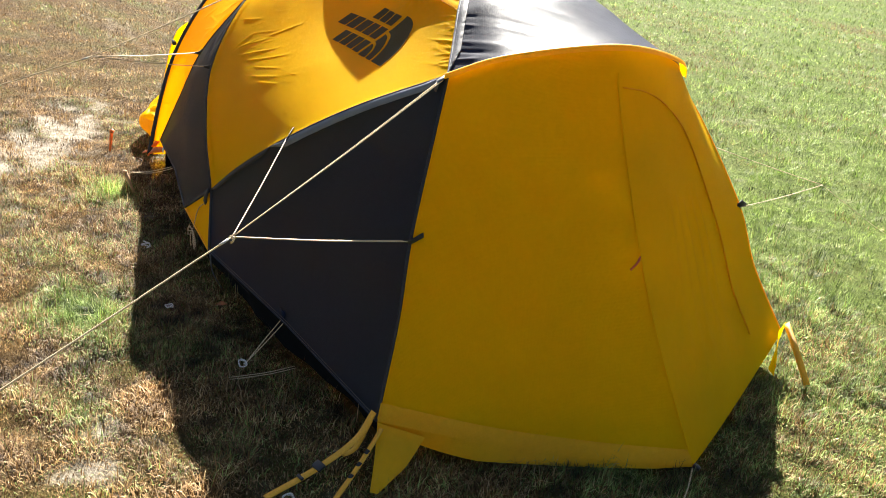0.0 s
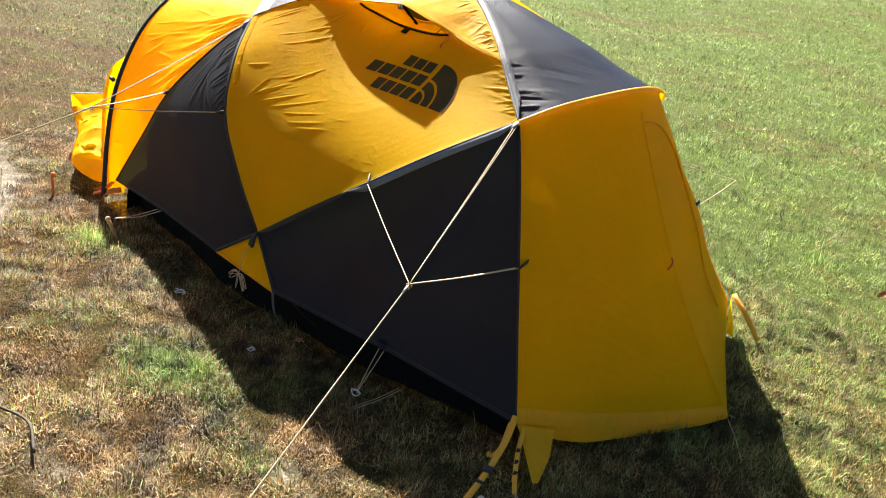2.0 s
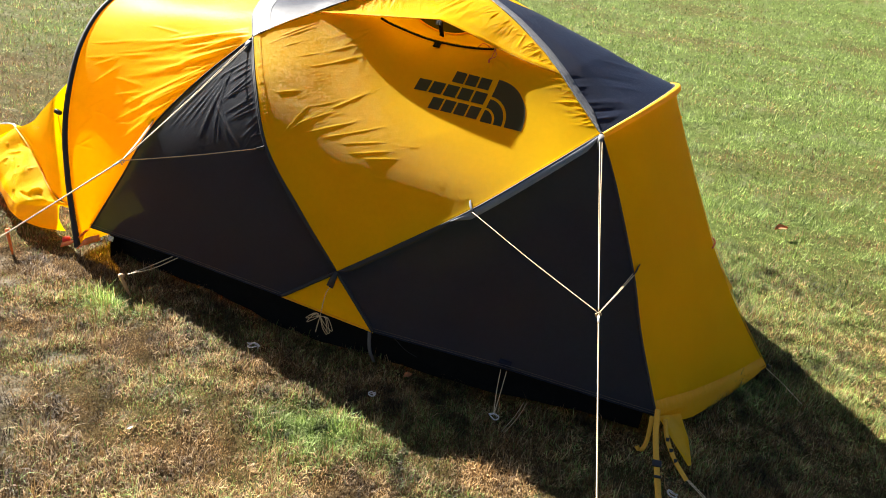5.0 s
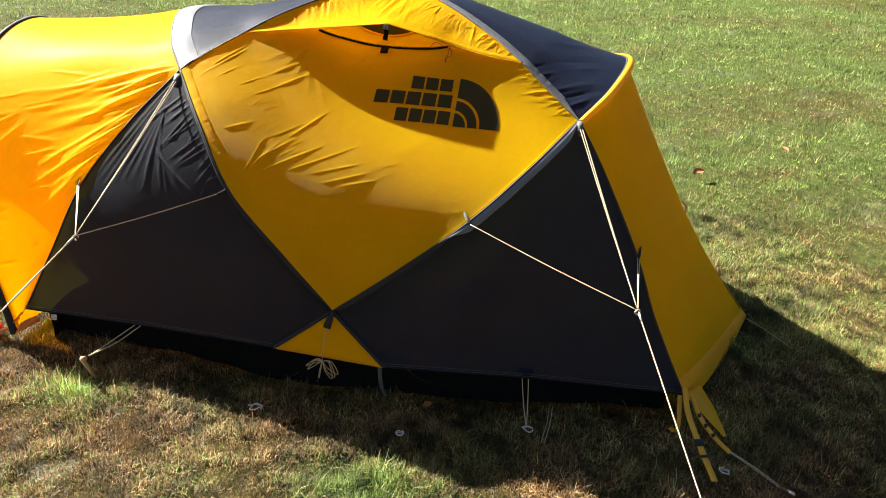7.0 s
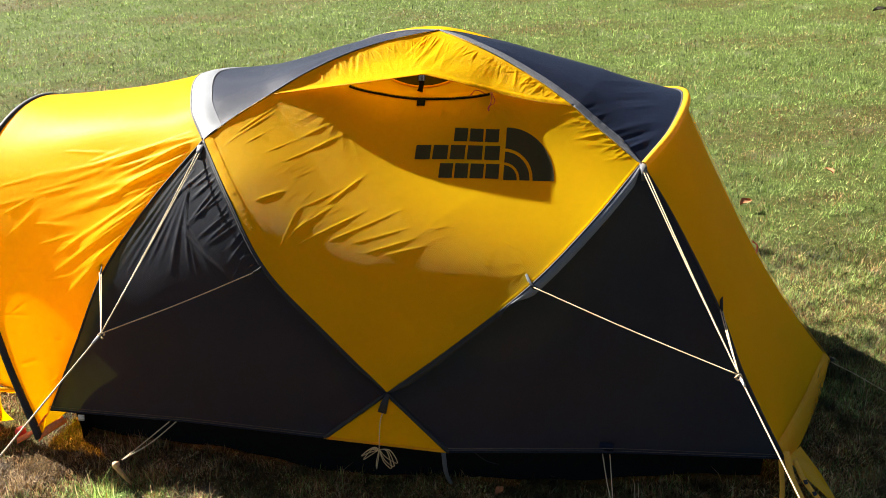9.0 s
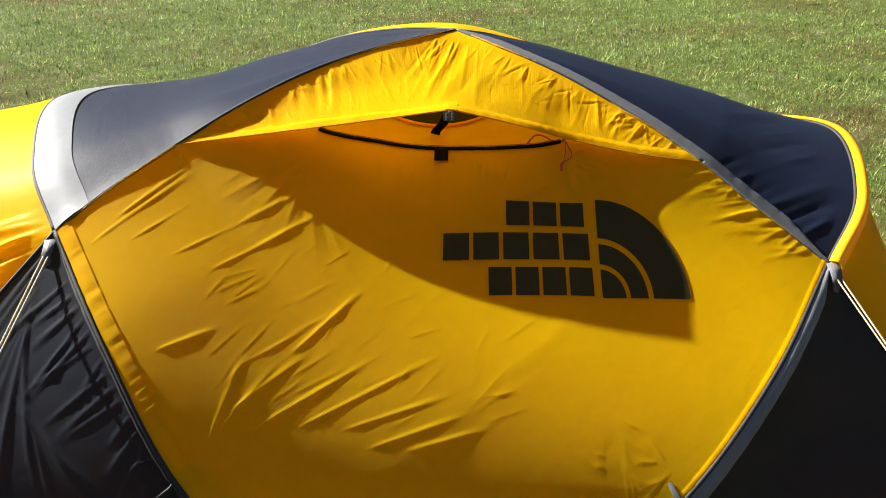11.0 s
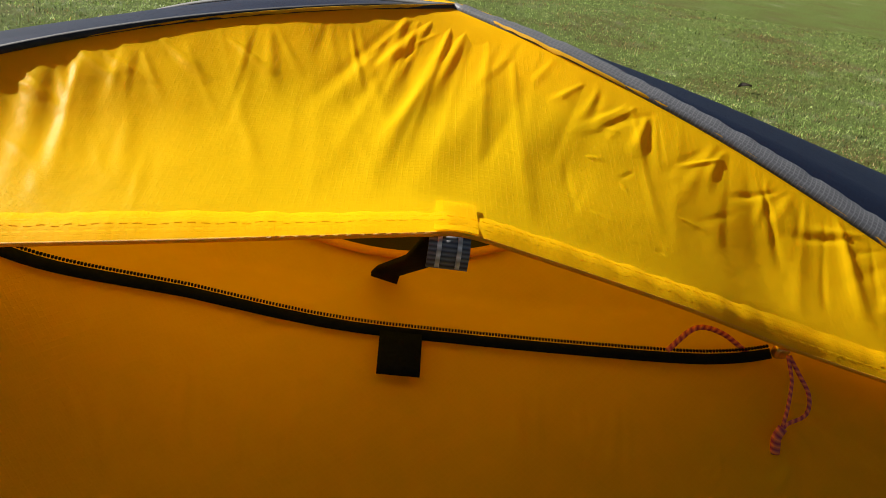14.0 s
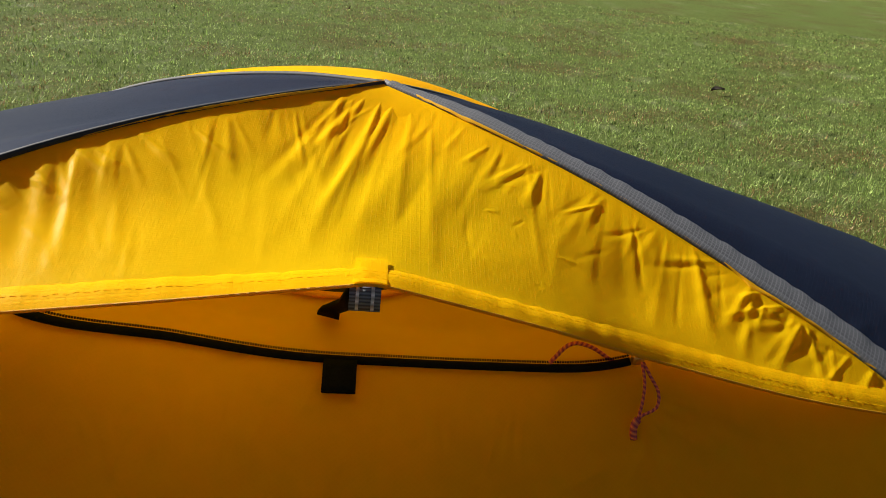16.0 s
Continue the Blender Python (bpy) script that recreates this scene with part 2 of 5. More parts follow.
D_ARCH = spline([FRONT_TOP, (-0.715, 0.44, 0.965), FRONT_APEX, far((-0.715, 0.44, 0.965)), far(FRONT_TOP)], 80)
A_UP = even(np.vstack([A_MID, A_TOP[1:]]), 90)
B_UP = even(np.vstack([B_MID, B_TOP[1:]]), 90)
HOOP_HALF = [(-1.12, -0.04, 0.02), (-1.145, -0.023, 0.077), (-1.23, 0.036, 0.244), (-1.307, 0.107, 0.407), (-1.368, 0.202, 0.561), (-1.417, 0.317, 0.699), (-1.442, 0.455, 0.815), (-1.437, 0.605, 0.892), (-1.43, MID, 0.918)]
HOOP = spline(HOOP_HALF + [tuple(far(q)) for q in HOOP_HALF[-2::-1]], 120)
DOOR_FOOT = (1.436, 0.764, 0.012)
DOOR_LINE = spline([REAR_APEX, (0.90, 0.735, 0.83), (1.108, 0.738, 0.46), (1.27, 0.75, 0.22), DOOR_FOOT])
SIDE = coons(C_UP, B_UP, D_UP, A_UP, 150, 150)          # the big side panel: u from the crossing to the rear, v to the front
gu, gv = np.linspace(0, 1, 150)[:, None], np.linspace(0, 1, 150)[None]
taut = 16 * gu * (1 - gu) * gv * (1 - gv) * np.clip(0.042 + 0.1 * (gu + gv - 0.85), 0.01, 0.2)
SIDE = SIDE - taut[..., None] * normals(SIDE)
SIDE = dent(SIDE, (0.0, 0.5, 1.01), 0.13, (0, 0.012, -0.022))
SIDE = dent(SIDE, (0.23, 0.46, 1.0), 0.08, (0, -0.014, 0.022))
SIDE = dent(SIDE, (-0.21, 0.45, 1.01), 0.08, (0, -0.01, 0.014))
def through_places(p, places, size=0.17):
    """Draw a patch taut through some places, by smooth shifts along its normals; edges stay."""
    n = normals(p)
    nu, nv = p.shape[:2]
    e = np.clip(6 * np.minimum(np.minimum(np.arange(nu), nu - 1 - np.arange(nu))[:, None] / nu, np.minimum(np.arange(nv), nv - 1 - np.arange(nv))[None] / nv), 0, 1)
    at, off, ed = [], [], []
    for q in places:
        d = np.linalg.norm(p - np.array(q), axis=2)
        k = np.unravel_index(d.argmin(), d.shape)
        at.append(p[k])
        off.append((np.array(q) - p[k]) @ n[k])
        ed.append(e[k])
    at = np.array(at)
    g = np.exp(-(np.linalg.norm(at[:, None] - at[None], axis=2) / size) ** 2) * np.array(ed)[:, None]
    w = np.linalg.solve(g + 0.08 * np.eye(len(at)), np.array(off))
    shift = sum(w[k] * np.exp(-(np.linalg.norm(p - at[k], axis=2) / size) ** 2) for k in range(len(at))) * e
    return p + shift[..., None] * n


PLACES = [(0.274, 0.392, 0.931), (0.415, 0.26, 0.81), (0.025, 0.31, 0.855), (-0.017, 0.147, 0.741), (0.279, 0.264, 0.81), (0.463, 0.15, 0.722), (0.139, 0.409, 0.917),
          (-0.203, 0.45, 1.029), (-0.124, 0.484, 1.002), (-0.016, 0.491, 0.985), (0.109, 0.487, 0.989), (0.226, 0.47, 1.008), (-0.409, 0.098, 0.75)]


def swell(p, places):
    """Belly a patch out evenly, so that it passes as near the places as a smooth sheet can."""
    n = normals(p)
    nu, nv = p.shape[:2]
    u, v = np.linspace(0, 1, nu)[:, None], np.linspace(0, 1, nv)[None]
    e = 16 * u * (1 - u) * v * (1 - v)
    shapes = np.stack([e, e * (u - 0.5), e * (v - 0.5), e * (u - 0.5) * (v - 0.5)], -1)
    rows, offs = [], []
    for q in places:
        d = np.linalg.norm(p - np.array(q), axis=2)
        k = np.unravel_index(d.argmin(), d.shape)
        rows.append(shapes[k])
        offs.append((np.array(q) - p[k]) @ n[k])
    a = np.array(rows)
    w = np.linalg.solve(a.T @ a + 0.05 * np.eye(4), a.T @ np.array(offs))
    return p + (shapes @ w)[..., None] * n


SIDE = swell(swell(SIDE, PLACES), PLACES)
SIDE = through_places(SIDE, [q for q in PLACES if q[2] > 0.97], 0.1)
SIDE_N = normals(SIDE)
# the vent: its back wall lies behind the zip's lip
ZIP_X = np.linspace(-0.205, 0.226, 60)


def zip_height(x):
    d = np.abs(x - 0.02)
    return 0.985 + np.where(x < 0.02, 0.044 * (d / 0.223) ** 2.1, 0.023 * (d / 0.206) ** 2.08)


inside = np.clip((SIDE[..., 2] - zip_height(SIDE[..., 0]) - 0.006) / 0.016, 0, 1) * np.clip((0.225 - np.abs(SIDE[..., 0] - 0.008)) / 0.05, 0, 1)
inside *= np.clip((1.12 - SIDE[..., 2]) / 0.04, 0, 1)
SUNK = SIDE + inside[..., None] * np.array((0, 0.018, -0.012))


def on_side(x, z, lift=0.0):
    """The place on the near side panel at x and z."""
    d = (SIDE[..., 0] - x) ** 2 + (SIDE[..., 2] - z) ** 2
    i, j = np.unravel_index(d.argmin(), d.shape)
    i, j = min(max(i, 1), 148), min(max(j, 1), 148)
    p, du, dv = SIDE[i, j], (SIDE[i + 1, j] - SIDE[i - 1, j]) / 2, (SIDE[i, j + 1] - SIDE[i, j - 1]) / 2
    a, b = np.linalg.solve(np.array([[du[0], dv[0]], [du[2], dv[2]]]), np.array([x - p[0], z - p[2]]))
    return p + a * du + b * dv + lift * SIDE_N[i, j]


def part(name, bm, material, parent=None, label="", smooth=True):
    """Link a bmesh (or a ready mesh) as one mesh object under a thing or a part."""
    if isinstance(bm, bmesh.types.BMesh):
        me = bpy.data.meshes.new(name)
        bm.to_mesh(me)
        bm.free()
    else:
        me = bm
    me.materials.append(material)
    if smooth:
        me.polygons.foreach_set("use_smooth", [True] * len(me.polygons))
    ob = new(name, me)
    ob.parent = parent
    if label:
        ob["label"] = label
    return ob


def sheet(p):
    """A mesh from a grid of places, with lengths in metres as its map."""
    nu, nv = p.shape[:2]
    me = bpy.data.meshes.new("sheet")
    i = np.arange(nu * nv).reshape(nu, nv)
    f = np.stack([i[:-1, :-1], i[1:, :-1], i[1:, 1:], i[:-1, 1:]], -1).reshape(-1, 4)
    me.from_pydata(p.reshape(-1, 3).tolist(), [], f.tolist())
    s = np.concatenate([[0], np.cumsum(np.linalg.norm(np.diff(p[:, nv // 2], axis=0), axis=1))])
    t = np.concatenate([[0], np.cumsum(np.linalg.norm(np.diff(p[nu // 2], axis=0), axis=1))])
    uv = np.stack(np.meshgrid(s, t, indexing="ij"), -1).reshape(-1, 2)
    lay = me.uv_layers.new(name="UVMap")
    lay.data.foreach_set("uv", uv[f.reshape(-1)].astype(np.float32).reshape(-1))
    return me


def frames_along(line):
    line = np.array(line, float)
    t = np.gradient(line, axis=0)
    t /= np.maximum(np.linalg.norm(t, axis=1, keepdims=True), 1e-9)
    ref = np.array([0.0, 0, 1]) if abs(t[0, 2]) < 0.9 else np.array([1.0, 0, 0])
    a = [np.cross(t[0], ref)]
    for k in range(1, len(t)):
        q = a[-1] - t[k] * (a[-1] @ t[k])
        a.append(q)
    a = np.array(a)
    a /= np.maximum(np.linalg.norm(a, axis=1, keepdims=True), 1e-9)
    return t, a, np.cross(t, a)


def tube(line, radius, sides=7, flat=1.0, taper=None):
    """A closed cord or pole along a line."""
    line = np.array(line, float)
    t, a, b = frames_along(line)
    r = np.full(len(line), radius) if taper is None else radius * np.array(taper)
    ang = np.linspace(0, 2 * np.pi, sides, endpoint=False)
    ring = line[:, None] + r[:, None, None] * (np.cos(ang)[None, :, None] * a[:, None] + flat * np.sin(ang)[None, :, None] * b[:, None])
    n = len(line)
    v = np.vstack([ring.reshape(-1, 3), line[:1], line[-1:]])
    f, uv = [], []
    s = np.concatenate([[0], np.cumsum(np.linalg.norm(np.diff(line, axis=0), axis=1))])
    for k in range(n - 1):
        for m in range(sides):
            m2 = (m + 1) % sides
            f.append((k * sides + m, k * sides + m2, (k + 1) * sides + m2, (k + 1) * sides + m))
            uv += [(s[k], m / sides), (s[k], (m + 1) / sides), (s[k + 1], (m + 1) / sides), (s[k + 1], m / sides)]
    for m in range(sides):
        f.append((n * sides, (m + 1) % sides, m))
        f.append((n * sides + 1, (n - 1) * sides + m, (n - 1) * sides + (m + 1) % sides))
        uv += [(0, 0)] * 6
    me = bpy.data.meshes.new("tube")
    me.from_pydata(v.tolist(), [], f)
    lay = me.uv_layers.new(name="UVMap")
    lay.data.foreach_set("uv", np.array(uv, np.float32).reshape(-1))
    return me


def ribbon(line, across, width, thick=0.0015, wave=0.0, seed=1):
    """A strap or tape along a line; across gives the way of its width at each place (or one for all)."""
    line = np.array(line, float)
    n = len(line)
    across = np.broadcast_to(np.array(across, float), (n, 3)).copy()
    t = np.gradient(line, axis=0)
    t /= np.maximum(np.linalg.norm(t, axis=1, keepdims=True), 1e-9)
    across -= t * np.sum(across * t, 1, keepdims=True)
    across /= np.maximum(np.linalg.norm(across, axis=1, keepdims=True), 1e-9)
    up = np.cross(across, t)
    rng = np.random.default_rng(seed)
    if wave:
        line = line + up * (wave * np.abs(np.sin(np.arange(n) * 1.9 + rng.normal(size=n) * 0.5)))[:, None]
    w = np.broadcast_to(np.array(width, float), (n,))[:, None]
    q = [line - across * w / 2 - up * thick / 2, line + across * w / 2 - up * thick / 2, line + across * w / 2 + up * thick / 2, line - across * w / 2 + up * thick / 2]
    v = np.stack(q, 1).reshape(-1, 3)
    s = np.concatenate([[0], np.cumsum(np.linalg.norm(np.diff(line, axis=0), axis=1))])
    f, uv = [], []
    wm = float(w.mean())
    side = [0, wm, wm, 0]
    for k in range(n - 1):
        for m in range(4):
            m2 = (m + 1) % 4
            f.append((4 * k + m, 4 * k + m2, 4 * k + 4 + m2, 4 * k + 4 + m))
            uv += [(s[k], side[m]), (s[k], side[m2]), (s[k + 1], side[m2]), (s[k + 1], side[m])]
    f += [(3, 2, 1, 0), (4 * n - 4, 4 * n - 3, 4 * n - 2, 4 * n - 1)]
    uv += [(0, 0)] * 8
    me = bpy.data.meshes.new("ribbon")
    me.from_pydata(v.tolist(), [], f)
    lay = me.uv_layers.new(name="UVMap")
    lay.data.foreach_set("uv", np.array(uv, np.float32).reshape(-1))
    return me


def block(size, at=(0, 0, 0), turn=(0, 0, 0), bevel=0.2):
    """A box with rounded edges."""
    bm = bmesh.new()
    bmesh.ops.create_cube(bm, size=1)
    bmesh.ops.scale(bm, vec=size, verts=bm.verts)
    bmesh.ops.bevel(bm, geom=bm.edges[:], offset=bevel * min(size), segments=2, affect="EDGES", profile=0.6)
    bmesh.ops.transform(bm, matrix=pose(*at, *turn), verts=bm.verts)
    return bm


# ---- ground ----
def lumps(x, y, seed, scale, count=10):
    rng = np.random.default_rng(seed)
    s = np.zeros_like(x)
    for _ in range(count):
        a, k = rng.uniform(0, 6.3), scale * rng.uniform(0.5, 1.9)
        s += np.sin(k * (x * np.cos(a) + y * np.sin(a)) + rng.uniform(0, 6.3))
    return s / math.sqrt(count)


def spot(x, y, cx, cy, rx, ry, turn=0.0):
    c, s = math.cos(radians(turn)), math.sin(radians(turn))
    a, b = (x - cx) * c + (y - cy) * s, -(x - cx) * s + (y - cy) * c
    return np.exp(-((a / rx) ** 2 + (b / ry) ** 2))


def bare_of(x, y):
    """Where the sandy soil shows: 0 to 1."""
    b = 1.2 * spot(x, y, -1.35, -0.5, 0.42, 0.22, -40) + 0.85 * spot(x, y, -0.85, -0.95, 0.34, 0.2, -30) + 0.75 * spot(x, y, 0.1, -1.12, 0.2, 0.14, -30)
    b += 0.55 * spot(x, y, -0.6, -1.03, 0.25, 0.13, -20) + 0.6 * spot(x, y, 0.1, -1.2, 0.22, 0.1, 30) + 0.6 * spot(x, y, 0.39, -0.92, 0.09, 0.12, 20) + 0.6 * spot(x, y, 0.78, -0.57, 0.12, 0.07, 10) + 0.5 * spot(x, y, -0.65, -0.6, 0.2, 0.09, -10)
    b += 0.7 * spot(x, y, 0.92, -0.62, 0.14, 0.09, 20) + 0.8 * spot(x, y, -1.9, -0.25, 0.35, 0.2, -20) + 0.5 * spot(x, y, 0.6, -1.25, 0.25, 0.12, 10)
    return np.clip(b * (1.0 + 0.55 * lumps(x, y, 5, 20)) + 0.14 * lumps(x, y, 6, 7) + 0.2 * lumps(x, y, 7, 40) - 0.19, 0, 0.9)


def green_of(x, y):
    """How green the grass is: 0 dry to 1 fresh."""
    g = 1 / (1 + np.exp(np.clip(-(y - 1.15 + 0.25 * x) * 1.7, -30, 30)))
    g = 0.07 + 0.83 * g + 0.17 * lumps(x, y, 8, 1.6) * (0.25 + g) + 0.13 * lumps(x, y, 9, 9)
    g += 0.7 * spot(x, y, 0.15, -0.56, 0.16, 0.1, 0) + 0.55 * spot(x, y, -0.78, -0.27, 0.16, 0.07, -10) + 0.5 * spot(x, y, 0.72, -0.6, 0.1, 0.06, 0) + 0.35 * spot(x, y, 0.35, -0.52, 0.3, 0.08, -15)
    g -= 0.35 * spot(x, y, 2.1, 1.3, 0.6, 0.5, 20) + 0.4 * spot(x, y, -2.6, 2.6, 1.2, 0.8, 10) + 0.35 * spot(x, y, -4.5, 4.0, 1.2, 0.9, 0)
    return np.clip(g, 0, 1)


def height_of(x, y):
    near = np.exp(-((x / 6) ** 2 + (y / 6) ** 2))
    return near * (0.006 * lumps(x, y, 2, 9) + 0.004 * lumps(x, y, 3, 30)) + (1 - near) * 0.02 * lumps(x, y, 4, 1.1) - 0.012 + 0.045 * np.maximum(0, np.sqrt(x * x + y * y) - 14) * (y > -40)


def add_values(me, name, values):
    a = me.attributes.new(name, "FLOAT", "POINT")
    a.data.foreach_set("value", np.array(values, np.float32))


g = np.linspace(-1, 1, 460)
axis = np.sinh(g * 8.3) / math.sinh(8.3) * 900
gx, gy = np.meshgrid(axis, axis + 0.3, indexing="ij")
gz = height_of(gx, gy)
ground_mesh = sheet(np.stack([gx, gy, gz], -1))
add_values(ground_mesh, "green", green_of(gx, gy).reshape(-1))
add_values(ground_mesh, "bare", bare_of(gx, gy).reshape(-1))

k = Nodes("turf")
green = k.add("ShaderNodeAttribute")
green.attribute_name = "green"
bare = k.add("ShaderNodeAttribute")
bare.attribute_name = "bare"
mottle = k.noise(26.0, 6.0, 0.7)
speck = k.noise(140.0, 4.0, 0.7)
wide = k.noise(1.1, 5.0, 0.6)
both = k.value(k.value(mottle, 0.5), k.value(speck, 0.5), "ADD")
dry = k.ramp(both, [(0.32, (0.018, 0.011, 0.005)), (0.5, (0.075, 0.046, 0.018)), (0.7, (0.2, 0.135, 0.06))])
fresh = k.ramp(both, [(0.32, (0.01, 0.018, 0.003)), (0.5, (0.085, 0.115, 0.028)), (0.7, (0.19, 0.23, 0.06))])
fac = k.value(green.outputs["Fac"], k.value(k.value(wide, 0.5, "SUBTRACT"), 0.7), "ADD")
turf = k.mix(fac, dry, fresh)
sand = k.ramp(both, [(0.34, (0.09, 0.075, 0.05)), (0.5, (0.31, 0.27, 0.21)), (0.72, (0.55, 0.51, 0.43))])
k.link(k.mix(bare.outputs["Fac"], turf, sand), k.bsdf.inputs["Base Color"])
k.bsdf.inputs["Roughness"].default_value = 0.9
k.bsdf.inputs["Specular IOR Level"].default_value = 0.04
k.link(k.bump(both, 1.0, 0.04), k.bsdf.inputs["Normal"])
ground = part("ground", ground_mesh, k.m)
tagged(ground, "uneven lawn of dry brown and green grass with sandy patches", "ground", kind="structure")


def blades(name, count, r0, r1, a0, a1, seed, tall, wide_, lying, parts_of=3, fall=1.0, swing=0.28):
    """A mesh of many single bent blades, thinner spread and broader with the distance."""
    rng = np.random.default_rng(seed)
    q = rng.uniform(size=count)
    r = (r0 ** fall + q * (r1 ** fall - r0 ** fall)) ** (1 / fall)
    a = radians(a0) + rng.uniform(size=count) * radians(a1 - a0)
    x, y = 0.3 + r * np.cos(a), -0.3 + r * np.sin(a)
    grow = np.maximum(1.0, r / 3.0)
    ok = rng.uniform(size=count) > bare_of(x, y) * 1.02
    ok &= (y > -1.65) | (r > 4)
    ok &= ~((np.abs(x) < 1.0) & (y > 0.03) & (y < 1.45))
    x, y, grow = x[ok], y[ok], grow[ok]
    n = len(x)
    gr = green_of(x, y)
    tuft = np.clip(0.78 + 0.42 * lumps(x, y, 11, 30) + 0.3 * lumps(x, y, 12, 11), 0.3, 2.3)
    h = tall * rng.gamma(6, 1 / 6, n) * tuft * (0.8 + 0.5 * gr) * grow ** 0.15
    a = rng.uniform(0, 2 * np.pi, n)
    lean = np.clip(rng.normal(lying, swing, n), 0.1, 1.45) - 0.25 * gr
    d = np.stack([np.cos(a), np.sin(a), np.zeros(n)], 1)
    s = np.stack([-np.sin(a), np.cos(a), np.zeros(n)], 1) * (wide_ * grow ** 0.8 * rng.uniform(0.6, 1.4, n))[:, None] / 2
    base = np.stack([x, y, height_of(x, y) - 0.001], 1)
    up = np.array([0, 0, 1.0])
    mid = base + (h * 0.55)[:, None] * (d * np.sin(lean * 0.6)[:, None] + up * np.cos(lean * 0.6)[:, None])
    tip = mid + (h * 0.5)[:, None] * (d * np.sin(lean * 1.25)[:, None] + up * np.cos(lean * 1.25)[:, None])
    tip[:, 2] = np.maximum(tip[:, 2], base[:, 2] + 0.006)
    if parts_of == 3:
        v = np.stack([base - s, base + s, mid - s * 0.8, mid + s * 0.8, tip], 1).reshape(-1, 3)
        pat = np.array([[0, 1, 3], [0, 3, 2], [2, 3, 4]])
        m = 5
    else:
        v = np.stack([base - s, base + s, tip], 1).reshape(-1, 3)
        pat = np.array([[0, 1, 2]])
        m = 3
    f = (np.arange(n)[:, None, None] * m + pat[None]).reshape(-1, 3)
    me = bpy.data.meshes.new(name)
    me.vertices.add(len(v))
    me.vertices.foreach_set("co", v.astype(np.float32).reshape(-1))
    me.loops.add(f.size)
    me.loops.foreach_set("vertex_index", f.astype(np.int32).reshape(-1))
    me.polygons.add(len(f))
    me.polygons.foreach_set("loop_start", np.arange(0, f.size, 3, dtype=np.int32))
    me.update(calc_edges=True)
    add_values(me, "green", np.repeat(gr, m))
    add_values(me, "tone", np.repeat(np.clip(1.0 + 0.26 * lumps(x, y, 14, 16) + 0.28 * lumps(x, y, 15, 60) + 0.18 * lumps(x, y, 16, 5) + 0.26 * lumps(x, y, 18, 32), 0.2, 2.3), m))
    return me


k = Nodes("grass")
green = k.add("ShaderNodeAttribute")
green.attribute_name = "green"
own = k.add("ShaderNodeNewGeometry").outputs["Random Per Island"]
dry = k.ramp(own, [(0.0, (0.035, 0.02, 0.008)), (0.35, (0.145, 0.076, 0.025)), (0.72, (0.27, 0.162, 0.058)), (1.0, (0.52, 0.38, 0.2))])
fresh = k.ramp(own, [(0.0, (0.04, 0.075, 0.012)), (0.4, (0.135, 0.2, 0.04)), (0.75, (0.255, 0.35, 0.09)), (1.0, (0.41, 0.46, 0.18))])
pick = k.value(k.value(k.value(own, 37.0), None, "FRACT"), green.outputs["Fac"], "LESS_THAN")
tone = k.add("ShaderNodeAttribute")
tone.attribute_name = "tone"
scale = k.t.nodes.new("ShaderNodeVectorMath")
scale.operation = "SCALE"
k.link(k.mix(pick, dry, fresh), scale.inputs[0])
k.link(tone.outputs["Fac"], scale.inputs["Scale"])
col = scale.outputs[0]
k.link(col, k.bsdf.inputs["Base Color"])
k.bsdf.inputs["Roughness"].default_value = 0.6
k.bsdf.inputs["Specular IOR Level"].default_value = 0.3
tr = k.add("ShaderNodeBsdfTranslucent")
k.link(col, tr.inputs["Color"])
mx = k.add("ShaderNodeMixShader", Fac=0.3)
k.link(k.bsdf.outputs[0], mx.inputs[1])
k.link(tr.outputs[0], mx.inputs[2])
k.link(mx.outputs[0], k.out.inputs["Surface"])
M_GRASS = k.m

near_grass = part("grass", blades("grass", 780000, 0.02, 2.5, -195, 165, 21, 0.025, 0.002, 1.15, 3, 1.5, 0.5), M_GRASS, smooth=False)
tagged(near_grass, "dry matted brown grass with a few green tufts", "grass", kind="stuff")
far_grass = part("grass", blades("grass", 1250000, 0.9, 34.0, -25, 205, 22, 0.024, 0.0034, 1.0, 1, 0.35, 0.4), M_GRASS, smooth=False)
tagged(far_grass, "short green lawn with dry blades around and behind the tent", "grass", kind="stuff")

# ---- the tent ----
tent = new("dome_tent")
tagged(tent, "yellow and charcoal nylon expedition dome tent with two vestibules", "tent")
HOOD_MID = (0.025, 0.422, 1.075)
HOOD_EDGE = even(np.vstack([spline([HOOD_L, (-0.18, 0.413, 1.047), (0.012, 0.42, 1.074), HOOD_MID], 60)[:-1], spline([HOOD_MID, (0.038, 0.424, 1.074), (0.152, 0.437, 1.046), (0.242, 0.456, 1.018), (0.361, 0.453, 0.995), HOOD_R], 60)]), 91)


def both_sides(name, p, material, label="", turn=False):
    """A panel on the near side and its mirror on the far side."""
    a = part(name, sheet(p), material, tent, label)
    part(name, sheet(far(p)[::-1]), material, tent, label)
    return a


# big yellow side panels, with the tension creases that run from the guy points
def fine(p, nu, nv):
    """The same patch with more places."""
    a, b = np.linspace(0, p.shape[0] - 1, nu), np.linspace(0, p.shape[1] - 1, nv)
    i, j = np.minimum(a.astype(int), p.shape[0] - 2), np.minimum(b.astype(int), p.shape[1] - 2)
    fa, fb = (a - i)[:, None, None], (b - j)[None, :, None]
    return (p[i][:, j] * (1 - fa) + p[i + 1][:, j] * fa) * (1 - fb) + (p[i][:, j + 1] * (1 - fa) + p[i + 1][:, j + 1] * fa) * fb


